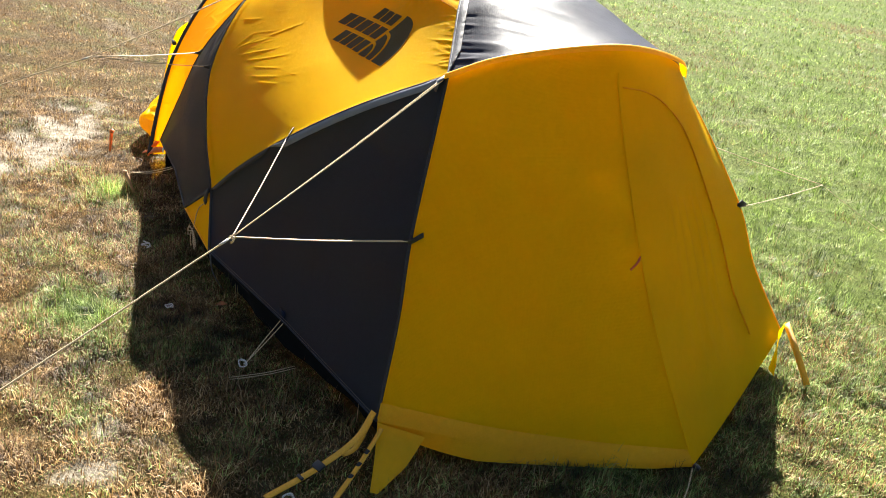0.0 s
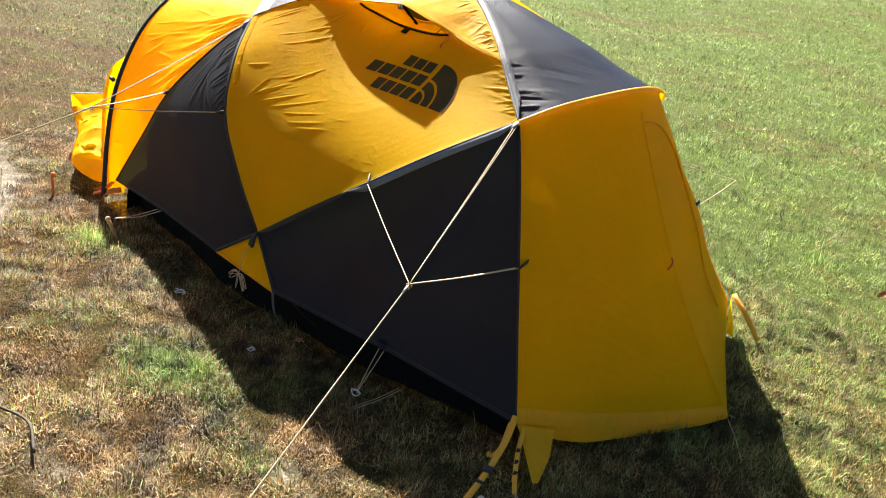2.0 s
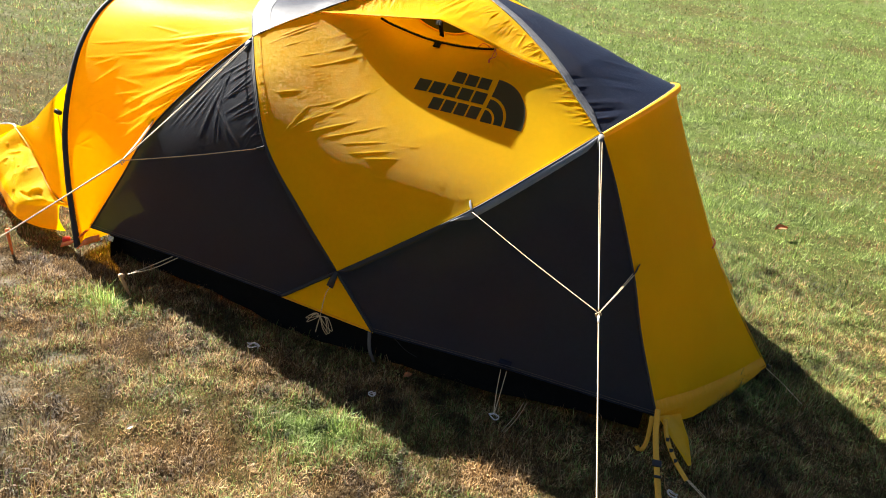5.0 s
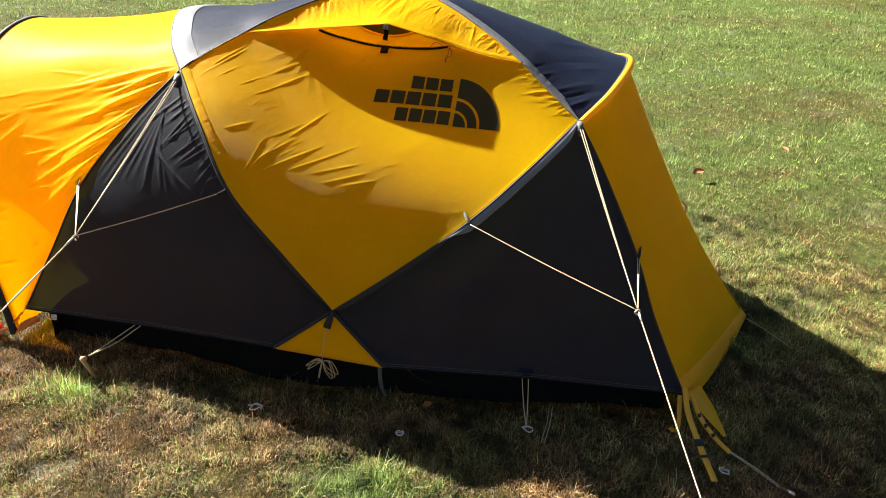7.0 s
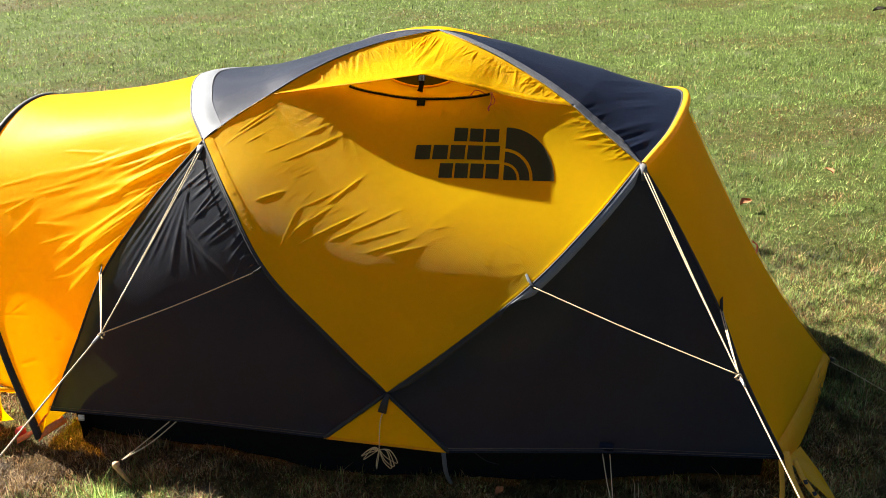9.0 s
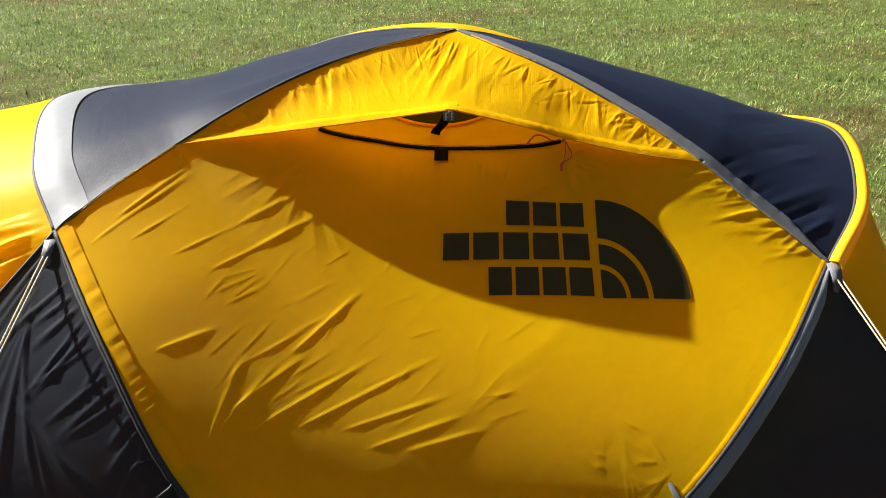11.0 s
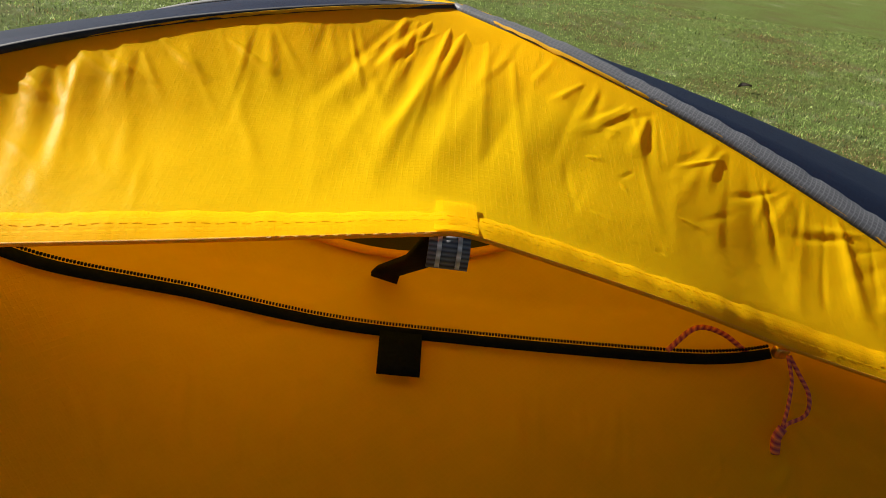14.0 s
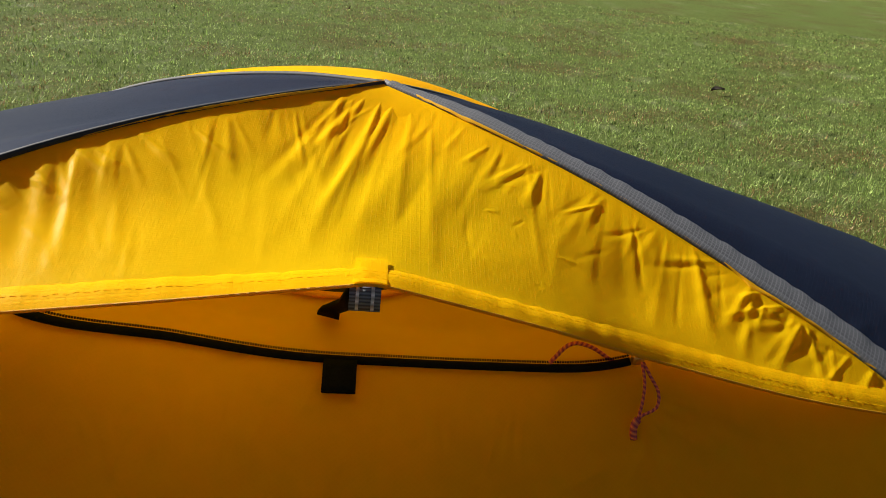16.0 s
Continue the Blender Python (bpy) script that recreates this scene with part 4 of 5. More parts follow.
S_low = np.swapaxes(side_p, 0, 1)            # first row: the crossing to the rear shoulder
S_left = side_p                              # first row: the crossing to the front shoulder
out_sign = 1 if SIDE_N[75, 75, 1] < 0 else -1
for p, wdt, seed in ((S_low, 0.012, 1), (S_left, 0.03, 2)):
    part("seam_tape", sheet(border(finer(p, 200), wdt, 0.0014, 5, 0.0014, seed, out_sign if p is S_left else -out_sign)), M_YELLOW, tent, "gathered yellow seam tape")
for line, r, mat, lab in ((A_LOW, 0.004, M_BIND, "black pole sleeve"), (B_LOW, 0.0035, M_BIND, "black pole sleeve"), (C_UP, 0.004, M_BIND, "black pole sleeve"), (D_UP, 0.004, M_BIND, "black pole sleeve"),
                          (C_LOW, 0.006, M_BIND, "black pole sleeve"), (D_LOW, 0.006, M_BIND, "black pole sleeve"), (A_MID, 0.004, M_GREY, "grey pole sleeve"), (A_TOP, 0.004, M_GREY, "grey pole sleeve"),
                          (B_MID, 0.003, M_BIND, "black pole sleeve"), (B_TOP, 0.003, M_BIND, "black pole sleeve")):
    part("pole_sleeve", tube(line, r, 8), mat, tent, lab)
    part("pole_sleeve", tube(far(line), 0.003, 8), M_HEM if line is A_LOW else mat, tent, "yellow seam" if line is A_LOW else lab)
part("hoop_pole", tube(HOOP, 0.012, 10), M_BIND, tent, "black bound hoop pole of the front vestibule")
for line in (C_ARCH, D_ARCH):
    part("pole_sleeve", tube(line, 0.0035, 8), M_BIND, tent, "black pole sleeve")

# grey strips beside the poles
def strip(line, toward, width, lift, material, label, name="strip", taper=True, seed=0, gather=0.0):
    """A band beside a pole: from the line towards other places of equal count."""
    line = np.array(line)
    way = np.array(toward) - line
    way /= np.linalg.norm(way, axis=1, keepdims=True)
    t = np.gradient(line, axis=0)
    n = np.cross(t, way)
    n /= np.linalg.norm(n, axis=1, keepdims=True)
    n *= np.sign(np.sum(n * (line - np.array((0, MID, 0.2))), 1, keepdims=True))
    k = np.linspace(0, 1, len(line))
    w = width * (np.clip(np.minimum(k, 1 - k) * 9, 0.12, 1) if taper else 1.0) * np.ones(len(line))
    q = np.linspace(0, 1, 6)
    wave = gather * np.abs(np.sin(np.arange(len(line)) * 1.4 + np.random.default_rng(seed).normal(size=len(line))))
    up = lift * (0.5 + np.sin(np.pi * q))[:, None] + wave[None] * q[:, None]
    return part(name, sheet(line[None] + (w[None] * q[:, None])[..., None] * way[None] + up[..., None] * n[None]), material, tent, label)


c_hi = C_UP[25:]
rear_in = np.swapaxes(rb, 0, 1)
strip(c_hi, even(rear_in[20, 36:], len(c_hi)), 0.026, 0.005, M_SLEEVE, "pale grey sleeve along the pole", gather=0.0015)
c_lo = C_UP[:26]
strip(even(c_lo, 60), even(rear_in[20, :50], 60), 0.018, 0.004, M_BIND, "black pole sleeve edge")
front_in = np.swapaxes(fb, 0, 1)
strip(even(D_UP, 90), even(front_in[16], 90), 0.008, 0.003, M_BIND, "black pole sleeve edge", gather=0.002)
rear_roof = roof(A_UP, C_ARCH, -0.033, 8, rear_streaks)
front_roof = roof(B_UP, D_ARCH, -0.062, 9, [])
a_all = even(A_UP, 120)
strip(a_all, even(rear_roof[34, ::-1], 120), 0.026, 0.003, M_GREY, "grey mesh strip along the pole", gather=0.0015)
strip(a_all, even(np.vstack([side_p[-8, 20:100], hood_p[kink:, 40][::-1]]), 120), 0.012, 0.002, M_HEM, "gathered yellow seam", gather=0.0015)
strip(even(B_UP, 120), even(np.vstack([np.swapaxes(side_p, 0, 1)[-8, 20:90], hood_p[:kink, 40]]), 120), 0.01, 0.002, M_HEM, "gathered yellow seam", gather=0.001)
strip(even(front_roof[:, -1], 90), even(front_roof[:, 138], 90), 0.07, 0.004, M_SLEEVE, "pale grey strip along the front arch", taper=False)
strip(even(C_ARCH, 90), even(C_ARCH, 90) + np.stack([np.full(90, 0.1), 0.25 * (even(C_ARCH, 90)[:, 1] - MID), np.full(90, -0.055)], 1), 0.026, 0.010, M_HEM, "yellow band along the rear arch", taper=False)

# hems along the lower edge
hem_near = [even([FRONT_FOOT, (-0.63, -0.05, 0.125), C_FOOT], 60), even([D_FOOT, (0.63, -0.06, 0.125), REAR_FOOT], 60)]
for line in hem_near:
    part("hem", tube(line, 0.004, 6, 0.6), M_SHADE_CHAR, tent, "stitched black hem")
    part("hem", tube(far(line), 0.006, 6, 0.6), M_BIND, tent, "stitched black hem")
    for up in (0.007, 0.015):
        part("stitching", tube(line + np.array((0, -0.005, up)), 0.0007, 5), M_GREY, tent, "pale stitched line")
part("hem", tube(even([C_FOOT, D_FOOT], 20), 0.004, 6), M_HEM, tent, "yellow hem")
vest_hem = np.swapaxes(vest, 0, 1)
part("hem", sheet(border(finer(vest_hem, 120), 0.045, 0.004, 5, 0.0015, 9, float(np.sign(normals(vest_hem)[5, 60] @ np.array((0.8, -0.6, 0.2)))))), M_HEM, tent, "double yellow hem of the rear vestibule")
drop = vest_hem[0]
k = np.linspace(0, 1, 90)[:, None]
low = drop + np.array((0.0, 0.0, -1.0)) * (0.045 * np.sin(np.pi * k ** 0.6)) + np.array((0.012, -0.01, 0)) * np.sin(np.pi * k)
low[:, 2] = np.maximum(low[:, 2], 0.004)
part("hem", sheet(np.stack([drop * (1 - q) + low * q for q in np.linspace(0, 1, 6)], 0)), M_HEM, tent, "yellow mud skirt of the rear vestibule")
part("door_zip", ribbon(even(DOOR_LINE[4:], 60) + np.array((0.003, 0, 0.004)), (0, 1, 0), 0.006, 0.0015), M_YELLOW, tent, "yellow zip flap of the rear door")
pull = tube(spline([(1.108, 0.735, 0.47), (1.122, 0.715, 0.462), (1.118, 0.70, 0.44)], 8), 0.003, 6)
part("zip_pull", pull, M_PULL, tent, "short cord zip pull")
seam_uv = spline([(0.97, 0.9, 0), (0.75, 0.89, 0), (0.5, 0.8, 0), (0.36, 0.5, 0), (0.26, 0.12, 0)], 50)
far_n = outward(vest_far)
top_seam = np.array([vest_far[int(a * 89), int(b * 89)] + 0.004 * far_n[int(a * 89), int(b * 89)] for a, b, _ in seam_uv])
top_seam = spline(top_seam[::7], 60)
part("door_zip", tube(top_seam, 0.004, 6, 0.5), M_HEM, tent, "curved yellow door zip flap")

# hood hem, tag, prop, zip
hem_line = even(hood_low, 150)
hem_in = even(hood_p[:, 9], 150)
part("hood_hem", sheet(border(np.swapaxes(np.stack([even(hood_p[:, q], 150) for q in range(8)], 0), 0, 0), 0.021, 0.0015, 6, 0.0012, 41, -1 if normals(hood_p)[80, 20, 2] > 0 else 1)), M_YELLOW, hood_near, "double-stitched yellow hem of the hood")
part("hood_lip", tube(hem_line, 0.0013, 6), M_HEM, hood_near, "rolled yellow edge")
m0 = np.array(HOOD_MID)
stitch = bmesh.new()
for q in range(4, 146, 1):
    for off, d in ((0.18, 0), (0.62, 0)):
        a = hem_line[q] + (hem_in[q] - hem_line[q]) / np.linalg.norm(hem_in[q] - hem_line[q]) * 0.021 * off
        c = stitch.verts.new
        nrm = np.array((0, -0.45, 0.9)) * 0.0044
        b = hem_line[q + 1] - hem_line[q]
        e = np.array((0, -0.5, -0.25)) * 0.0007
        stitch.faces.new([c(tuple(a + nrm - e)), c(tuple(a + nrm + b * 0.62 - e)), c(tuple(a + nrm + b * 0.62 + e)), c(tuple(a + nrm + e))])
part("stitching", stitch, M_YELLOW, hood_near, "yellow thread stitches")
part("reinforcement", sheet(hood_p[kink - 1:kink + 4, 0:8] + 0.0022 * outward(hood_p)[kink - 1:kink + 4, 0:8]), M_YELLOW, hood_near, "stitched yellow reinforcement square")
tag = part("webbing_tag", ribbon(np.array([m0 + np.array((0.0, 0.004, 0.001)), m0 + np.array((0.0, -0.002, -0.007)), m0 + np.array((0.0, -0.001, -0.0175))]), (1, 0, -0.05), 0.0205, 0.002), M_WEB, hood_near, "grey ribbed webbing tag")
for dx in (-0.005, 0.005):
    part("tag_stripe", ribbon(np.array([m0 + np.array((dx, 0.002, 0.0)), m0 + np.array((dx, -0.0035, -0.007)), m0 + np.array((dx, -0.0025, -0.0168))]), (1, 0, -0.05), 0.0022, 0.001), M_WHITE, tag, "pale stitched stripe")
foot = on_side(0.006, 1.012) + np.array((0, 0.014, -0.006))
part("prop_strut", ribbon(np.array([m0 + np.array((0.0, 0.01, 0.0)), m0 * 0.5 + foot * 0.5 + np.array((0, 0, -0.002)), foot + np.array((-0.004, -0.004, 0.004)), foot + np.array((-0.006, 0.001, -0.003))]), (1, -0.1, 0), [0.015, 0.015, 0.015, 0.018], 0.004), M_ZIP, tent, "black webbing prop strut of the vent")
zip_line = np.array([on_side(x, zip_height(x), 0.004) for x in ZIP_X])
zip_line = even(zip_line, 240)
zipper = part("vent_zip", ribbon(zip_line, (0, 0.55, 0.85), 0.006, 0.003), M_ZIP, tent, "black vent zip tape")
teeth = bmesh.new()
for q in range(1, 239):
    bmesh.ops.create_cube(teeth, size=1, matrix=Matrix.Translation(Vector(zip_line[q] + np.array((0, 0.002, 0.0042)))) @ Matrix.Diagonal((0.0011, 0.0016, 0.0014, 1)))
part("zip_teeth", teeth, M_ZIP, zipper, "small black zip teeth", False)
tab_top = on_side(0.012, 0.984, 0.006)
tab_low = on_side(0.012, 0.968, 0.006)
part("hook_tab", ribbon(even([tab_top, tab_low], 5), (1, 0, 0.02), 0.025, 0.003), M_ZIP, tent, "black hook-and-loop tab")
e0 = zip_line[-1] + np.array((0.004, -0.004, 0.004))
slider_bm = block((0.009, 0.006, 0.008), tuple(e0), (20, 0, 10), 0.3)
slider = part("zip_slider", slider_bm, M_BRASS, zipper, "brass zip slider")
loop = spline([e0 + np.array((0.9, 1.4, 0.93)) * np.array(q) for q in ((0.003, -0.004, 0), (0.008, -0.009, -0.008), (0.014, -0.014, -0.018), (0.012, -0.018, -0.028), (0.0, -0.02, -0.034), (-0.003, -0.021, -0.037), (0.001, -0.016, -0.026), (0.003, -0.011, -0.012), (0.002, -0.004, 0))], 50)
part("pull_cord", tube(loop, 0.0012, 6), M_PULL, zipper, "red and orange speckled pull cord")
part("pull_cord", tube(spline([e0 + np.array((0.9, 1.4, 0.93)) * np.array(q) for q in ((-0.003, -0.021, -0.036), (-0.006, -0.022, -0.042), (-0.005, -0.023, -0.052))], 10), 0.0028, 7), M_PULL, zipper, "knotted cord end")
part("pull_cord", tube(spline([zip_line[-1] + np.array(q) for q in ((-0.012, 0.002, -0.002), (-0.03, 0.004, 0.008), (-0.046, 0.004, 0.009), (-0.06, 0.002, -0.006))], 24), 0.0016, 6), M_PULL, zipper, "red and orange speckled pull cord")

# behind the zip: a net window under the hood, with a piped lower edge
def window_at(x, up, lift):
    return on_side(x, 1.024 + 2.2 * (x - 0.008) ** 2 + up, lift) + np.array((0, 0.018, -0.012))


out_way = 1 if SIDE_N[75, 75, 1] < 0 else -1
part("vent_net", sheet(np.array([[window_at(x, up, 0.003 * out_way) for up in np.linspace(0, 0.05, 8)] for x in np.linspace(-0.13, 0.15, 40)])), M_NET, tent, "dark net window of the vent")
part("piping", ribbon(np.array([window_at(x, 0.0, 0.005 * out_way) for x in np.linspace(-0.13, 0.15, 60)]), (0, 0.5, 0.85), 0.0055, 0.0015), M_PIPE, tent, "orange piping along the vent window")

# printed emblem: plain blocks and quarter arches
def printed(corners, cut=6):
    """A printed patch between four places (x, z) of the side panel."""
    a, b, c, d = [np.array(q, float) for q in corners]
    g = np.array([[on_side(*((a * (1 - s) + b * s) * (1 - t) + (d * (1 - s) + c * s) * t), 0.0022) for t in np.linspace(0, 1, cut)] for s in np.linspace(0, 1, cut)])
    return sheet(g)


def emblem_at(px, pz):
    """Emblem units (1 = its height; origin at the arches' lower inner corner) to the panel's x and z."""
    return 0.281 + 0.156 * px, 0.806 + 0.116 * pz


emblem = None
for row, x0, x1, count in ((2, -0.985, -0.085, 3), (1, -1.68, -0.045, 5), (0, -1.19, -0.035, 4)):
    z0 = 0.02 + row * 0.345
    step = (x1 - x0) / count
    for i in range(count):
        a, b = x0 + i * step, x0 + (i + 0.86) * step
        part("print_block", printed([emblem_at(a, z0), emblem_at(b, z0), emblem_at(b, z0 + 0.27), emblem_at(a, z0 + 0.27)], 4), M_PRINT, near_side, "dark printed block")
for r0, r1 in ((0.0, 0.27), (0.32, 0.52), (0.58, 1.0)):
    ang = np.linspace(0.0, math.pi / 2, 18)
    p = np.array([[on_side(*emblem_at((0.01 + r * 0.93 * math.cos(a)), r * math.sin(a) * 1.02), 0.0022) for a in ang] for r in np.linspace(max(r0, 0.01), r1, 6)])
    part("print_arch", sheet(p), M_PRINT, near_side, "dark printed quarter arch")

# ---- inner tent and groundsheet ----
tub_x = np.linspace(-1.05, 1.05, 43)
tub_y = np.interp(tub_x, (-1.05, -0.63, -0.18, 0.17, 0.63, 1.05), (0.075, 0.01, -0.06, -0.07, 0.0, 0.055)) + 0.004 * np.sin(tub_x * 31)
tub = np.array([[(x, y + 0.012 * math.sin(9 * x + 20 * z), z) for z in np.linspace(0.0, 0.13, 6)] for x, y in zip(tub_x, tub_y)])
part("inner_tent", sheet(tub), M_FLOOR, tent, "black bathtub wall of the inner tent")
part("inner_tent", sheet(far(tub)[::-1]), M_FLOOR, tent, "black bathtub wall of the inner tent")
for x in (-1.02, 1.02):
    part("inner_tent", sheet(np.array([[(x, y, z) for z in (0.0, 0.14)] for y in np.linspace(MID - 0.55, MID + 0.55, 8)])), M_FLOOR, tent, "black bathtub end of the inner tent")
# added panel: keeps sun in the front vestibule from leaking under the hem
part("inner_tent", sheet(np.array([[(-1.0, y, z) for z in (0.0, 0.06, 0.13)] for y in np.linspace(0.0, 0.32, 8)])), M_FLOOR, tent, "black panel added at the front corner to stop sun leaking under the hem")
part("groundsheet", sheet(np.array([[(x, y, 0.012) for y in np.linspace(MID - 0.64, MID + 0.64, 4)] for x in np.linspace(-1.02, 1.02, 6)])), M_FLOOR, tent, "black groundsheet")

# ---- guy lines ----
def cord(name, pts, r, material, parent, label, n=40):
    return part(name, tube(spline(pts, n), r, 6), material, parent, label)


def slack(a, b, by=0.004):
    a, b = np.array(a), np.array(b)
    return [a, a * 0.5 + b * 0.5 + np.array((0, 0, -by)), b]


def knot(at, r, seed):
    rng = np.random.default_rng(seed)
    q = [np.array(at) + r * np.array((math.cos(a), 0.6 * math.sin(2 * a), math.sin(a))) for a in np.linspace(0, 5.6, 9)]
    return spline(q, 40)


def bridle(knot_at, top, pad, eye, foot):
    for a, twin in ((top, 0.004), (pad, 0.0), (eye, 0.003)):
        for d in ((-twin, twin) if twin else (0,)):
            part("guy_line", tube(spline(slack(np.array(a) + np.array((d, 0, 0)), knot_at), 30), 0.0016, 6), M_ROPE, tent, "thin tan guy cord")
    part("guy_line", tube(spline(slack(knot_at, foot, 0.01), 60), 0.0021, 6), M_ROPE, tent, "thin tan guy cord pegged to the ground")
    part("line_tensioner", tube(knot(np.array(knot_at) + np.array((0, 0, -0.006)), 0.007, 3), 0.0022, 6), M_ROPE, tent, "knotted cord tensioner")
    d = (np.array(foot) - np.array(knot_at)) / np.linalg.norm(np.array(foot) - np.array(knot_at))
    part("line_tensioner", tube(np.array([np.array(knot_at) + d * s for s in (0.01, 0.022, 0.034)]), 0.0032, 7), M_WHITE, tent, "cord tensioner")
    for a in (pad, eye):
        a = np.array(a)
        w_ = (np.array(knot_at) - a) / np.linalg.norm(np.array(knot_at) - a)
        part("guy_loop", ribbon(np.array([a - w_ * 0.035 + np.array((0, 0.01, 0.012)), a - w_ * 0.012, a + w_ * 0.012]), (0.3, 0.2, 0.9), [0.03, 0.016, 0.006], 0.003, 0.002), M_BIND, tent, "black webbing guy loop")
    a = np.array(top)
    part("guy_loop", ribbon(np.array([a + np.array((0, 0.012, 0.012)), a + np.array((0, -0.012, -0.004)), a + np.array((0, -0.016, -0.03))]), (1, 0, 0.2), [0.022, 0.016, 0.01], 0.003), M_GREY, tent, "grey webbing guy loop")


KNOT_R, KNOT_L = (0.866, -0.303, 0.521), (-0.667, -0.342, 0.561)
bridle(KNOT_R, (0.68, 0.305, 0.835), (0.385, 0.0, 0.585), (0.903, 0.13, 0.485), (1.23, -1.55, 0.0))
bridle(KNOT_L, (-0.625, 0.265, 0.87), (-0.382, -0.008, 0.6), (-0.911, 0.1, 0.527), (-1.02, -1.7, 0.0))
part("guy_line", tube(spline(slack(far(KNOT_R), (0.62, 3.1, 0.0), 0.01), 40), 0.0011, 6), M_ROPE, tent, "thin tan guy cord pegged behind the tent")
for a in ((0.385, 1.48, 0.585), (0.903, 1.35, 0.485)):
    part("guy_line", tube(spline(slack(a, far(KNOT_R)), 20), 0.0016, 6), M_ROPE, tent, "thin tan guy cord")

# tied hank at the crossing
cx = np.array(CROSS)
part("pole_tie", ribbon(np.array([cx + np.array((0.006, -0.012, 0.006)), cx + np.array((-0.004, -0.018, -0.02)), cx + np.array((-0.012, -0.018, -0.05))]), (1, 0, 0.2), [0.01, 0.02, 0.024], 0.006), M_BIND, tent, "black pole tie")
hank = np.array((-0.024, -0.146, 0.14))
part("hank", tube(spline([cx + np.array((-0.01, -0.02, -0.05)), (cx + hank) / 2 + np.array((-0.006, -0.012, 0)), hank], 20), 0.0013, 6), M_ROPE, tent, "tan cord tied in a hank")
for i, (dx, dz) in enumerate(((-0.05, -0.022), (-0.045, -0.034), (-0.035, -0.006), (0.042, -0.05), (0.052, -0.038), (0.034, -0.056), (-0.008, -0.06))):
    q = [hank, hank + np.array((dx * 0.5 + 0.006, -0.006, dz * 0.2 + 0.012)), hank + np.array((dx, -0.004, dz)), hank + np.array((dx * 0.5 - 0.006, 0.004, dz * 0.75)), hank]
    part("hank", tube(spline(q, 26), 0.0013, 6), M_ROPE, tent, "tan cord tied in a hank")

part("guy_loop", ribbon(np.array([(0.903, 1.34, 0.5), (0.9, 1.36, 0.492), (0.895, 1.385, 0.49)]), (0.3, 0.2, 0.9), [0.03, 0.026, 0.01], 0.006), M_BIND, tent, "black webbing guy loop")

# straps at the rear corner
rf = np.array(REAR_FOOT)
s1 = spline([rf + np.array((0.0, -0.01, 0.03)), (1.105, -0.06, 0.07), (1.132, -0.17, 0.034), (1.16, -0.3, 0.012)], 40)
strap = part("corner_strap", ribbon(s1, (1, 0.3, 0.1), 0.018, 0.002), M_STRAP, tent, "yellow webbing corner strap with a black buckle")
part("buckle", block((0.028, 0.022, 0.008), tuple(s1[22] + np.array((0, -0.002, 0.003))), (22, 0, 15), 0.3), M_PLASTIC, strap, "black ladder-lock buckle")
part("buckle", block((0.02, 0.008, 0.006), tuple(s1[28] + np.array((0.0, -0.002, 0.003))), (15, 0, 15), 0.3), M_PLASTIC, strap, "black ladder-lock buckle")
s2 = spline([rf + np.array((0.03, 0.0, 0.0)), (1.14, -0.04, 0.06), (1.18, -0.1, 0.03), (1.225, -0.16, 0.016)], 30)
strap2 = part("corner_strap", ribbon(s2, (1, 0.2, 0.2), 0.014, 0.002), M_STRAP, tent, "narrow yellow strap with dark marks")
for q in (9, 14, 19):
    part("strap_mark", block((0.011, 0.012, 0.003), tuple(s2[q] + np.array((0, 0, 0.0015))), (40, 0, 20), 0.3), M_BIND, strap2, "dark mark on the strap")
part("corner_strap", ribbon(spline([rf + np.array((-0.01, -0.01, 0.0)), (1.085, -0.045, 0.03), (1.075, -0.075, 0.008), (1.06, -0.06, 0.01)], 20), (1, 0.3, 0.2), 0.014, 0.002), M_STRAP, tent, "loose yellow strap end")
tongue = coons(even([rf + np.array((0.006, 0.0, 0.0)), (1.162, 0.1, 0.078)], 12), even([(1.222, -0.07, 0.008), (1.232, -0.055, 0.006)], 12), even([rf + np.array((0.006, 0, 0)), (1.155, -0.03, 0.055), (1.222, -0.07, 0.008)], 12), even([(1.162, 0.1, 0.078), (1.205, 0.03, 0.04), (1.232, -0.055, 0.006)], 12), 16, 16)
part("corner_flap", sheet(ripple(tongue, normals(tongue), 51, 0.006, 40)), M_HEM, tent, "loose yellow cloth tongue at the corner")
ff = far(rf)
part("corner_flap", sheet(ripple(coons(even([ff + np.array((0.01, -0.01, 0.05)), ff + np.array((0.04, -0.08, 0.04))], 8), even([ff + np.array((0.06, -0.1, -0.085)), ff + np.array((0.1, -0.12, -0.085))], 8), even([ff + np.array((0.01, -0.01, 0.05)), ff + np.array((0.06, -0.1, -0.085))], 8), even([ff + np.array((0.04, -0.08, 0.04)), ff + np.array((0.1, -0.12, -0.085))], 8), 12, 12), np.ones((12, 12, 3)) * np.array((0.7, 0.3, 0.2)), 52, 0.01, 40)), M_YELLOW, tent, "loose bright yellow strap end")
part("corner_strap", ribbon(spline([ff + np.array((0.02, -0.02, 0.05)), ff + np.array((0.1, -0.05, 0.0)), ff + np.array((0.18, -0.06, -0.08))], 12), (0.5, 0.5, 0.5), 0.02, 0.002), M_STRAP, tent, "yellow webbing corner strap")
part("toggle", block((0.02, 0.014, 0.012), (1.446, 0.766, 0.018), (0, 20, 30), 0.35), M_PLASTIC, tent, "black plastic door toggle")
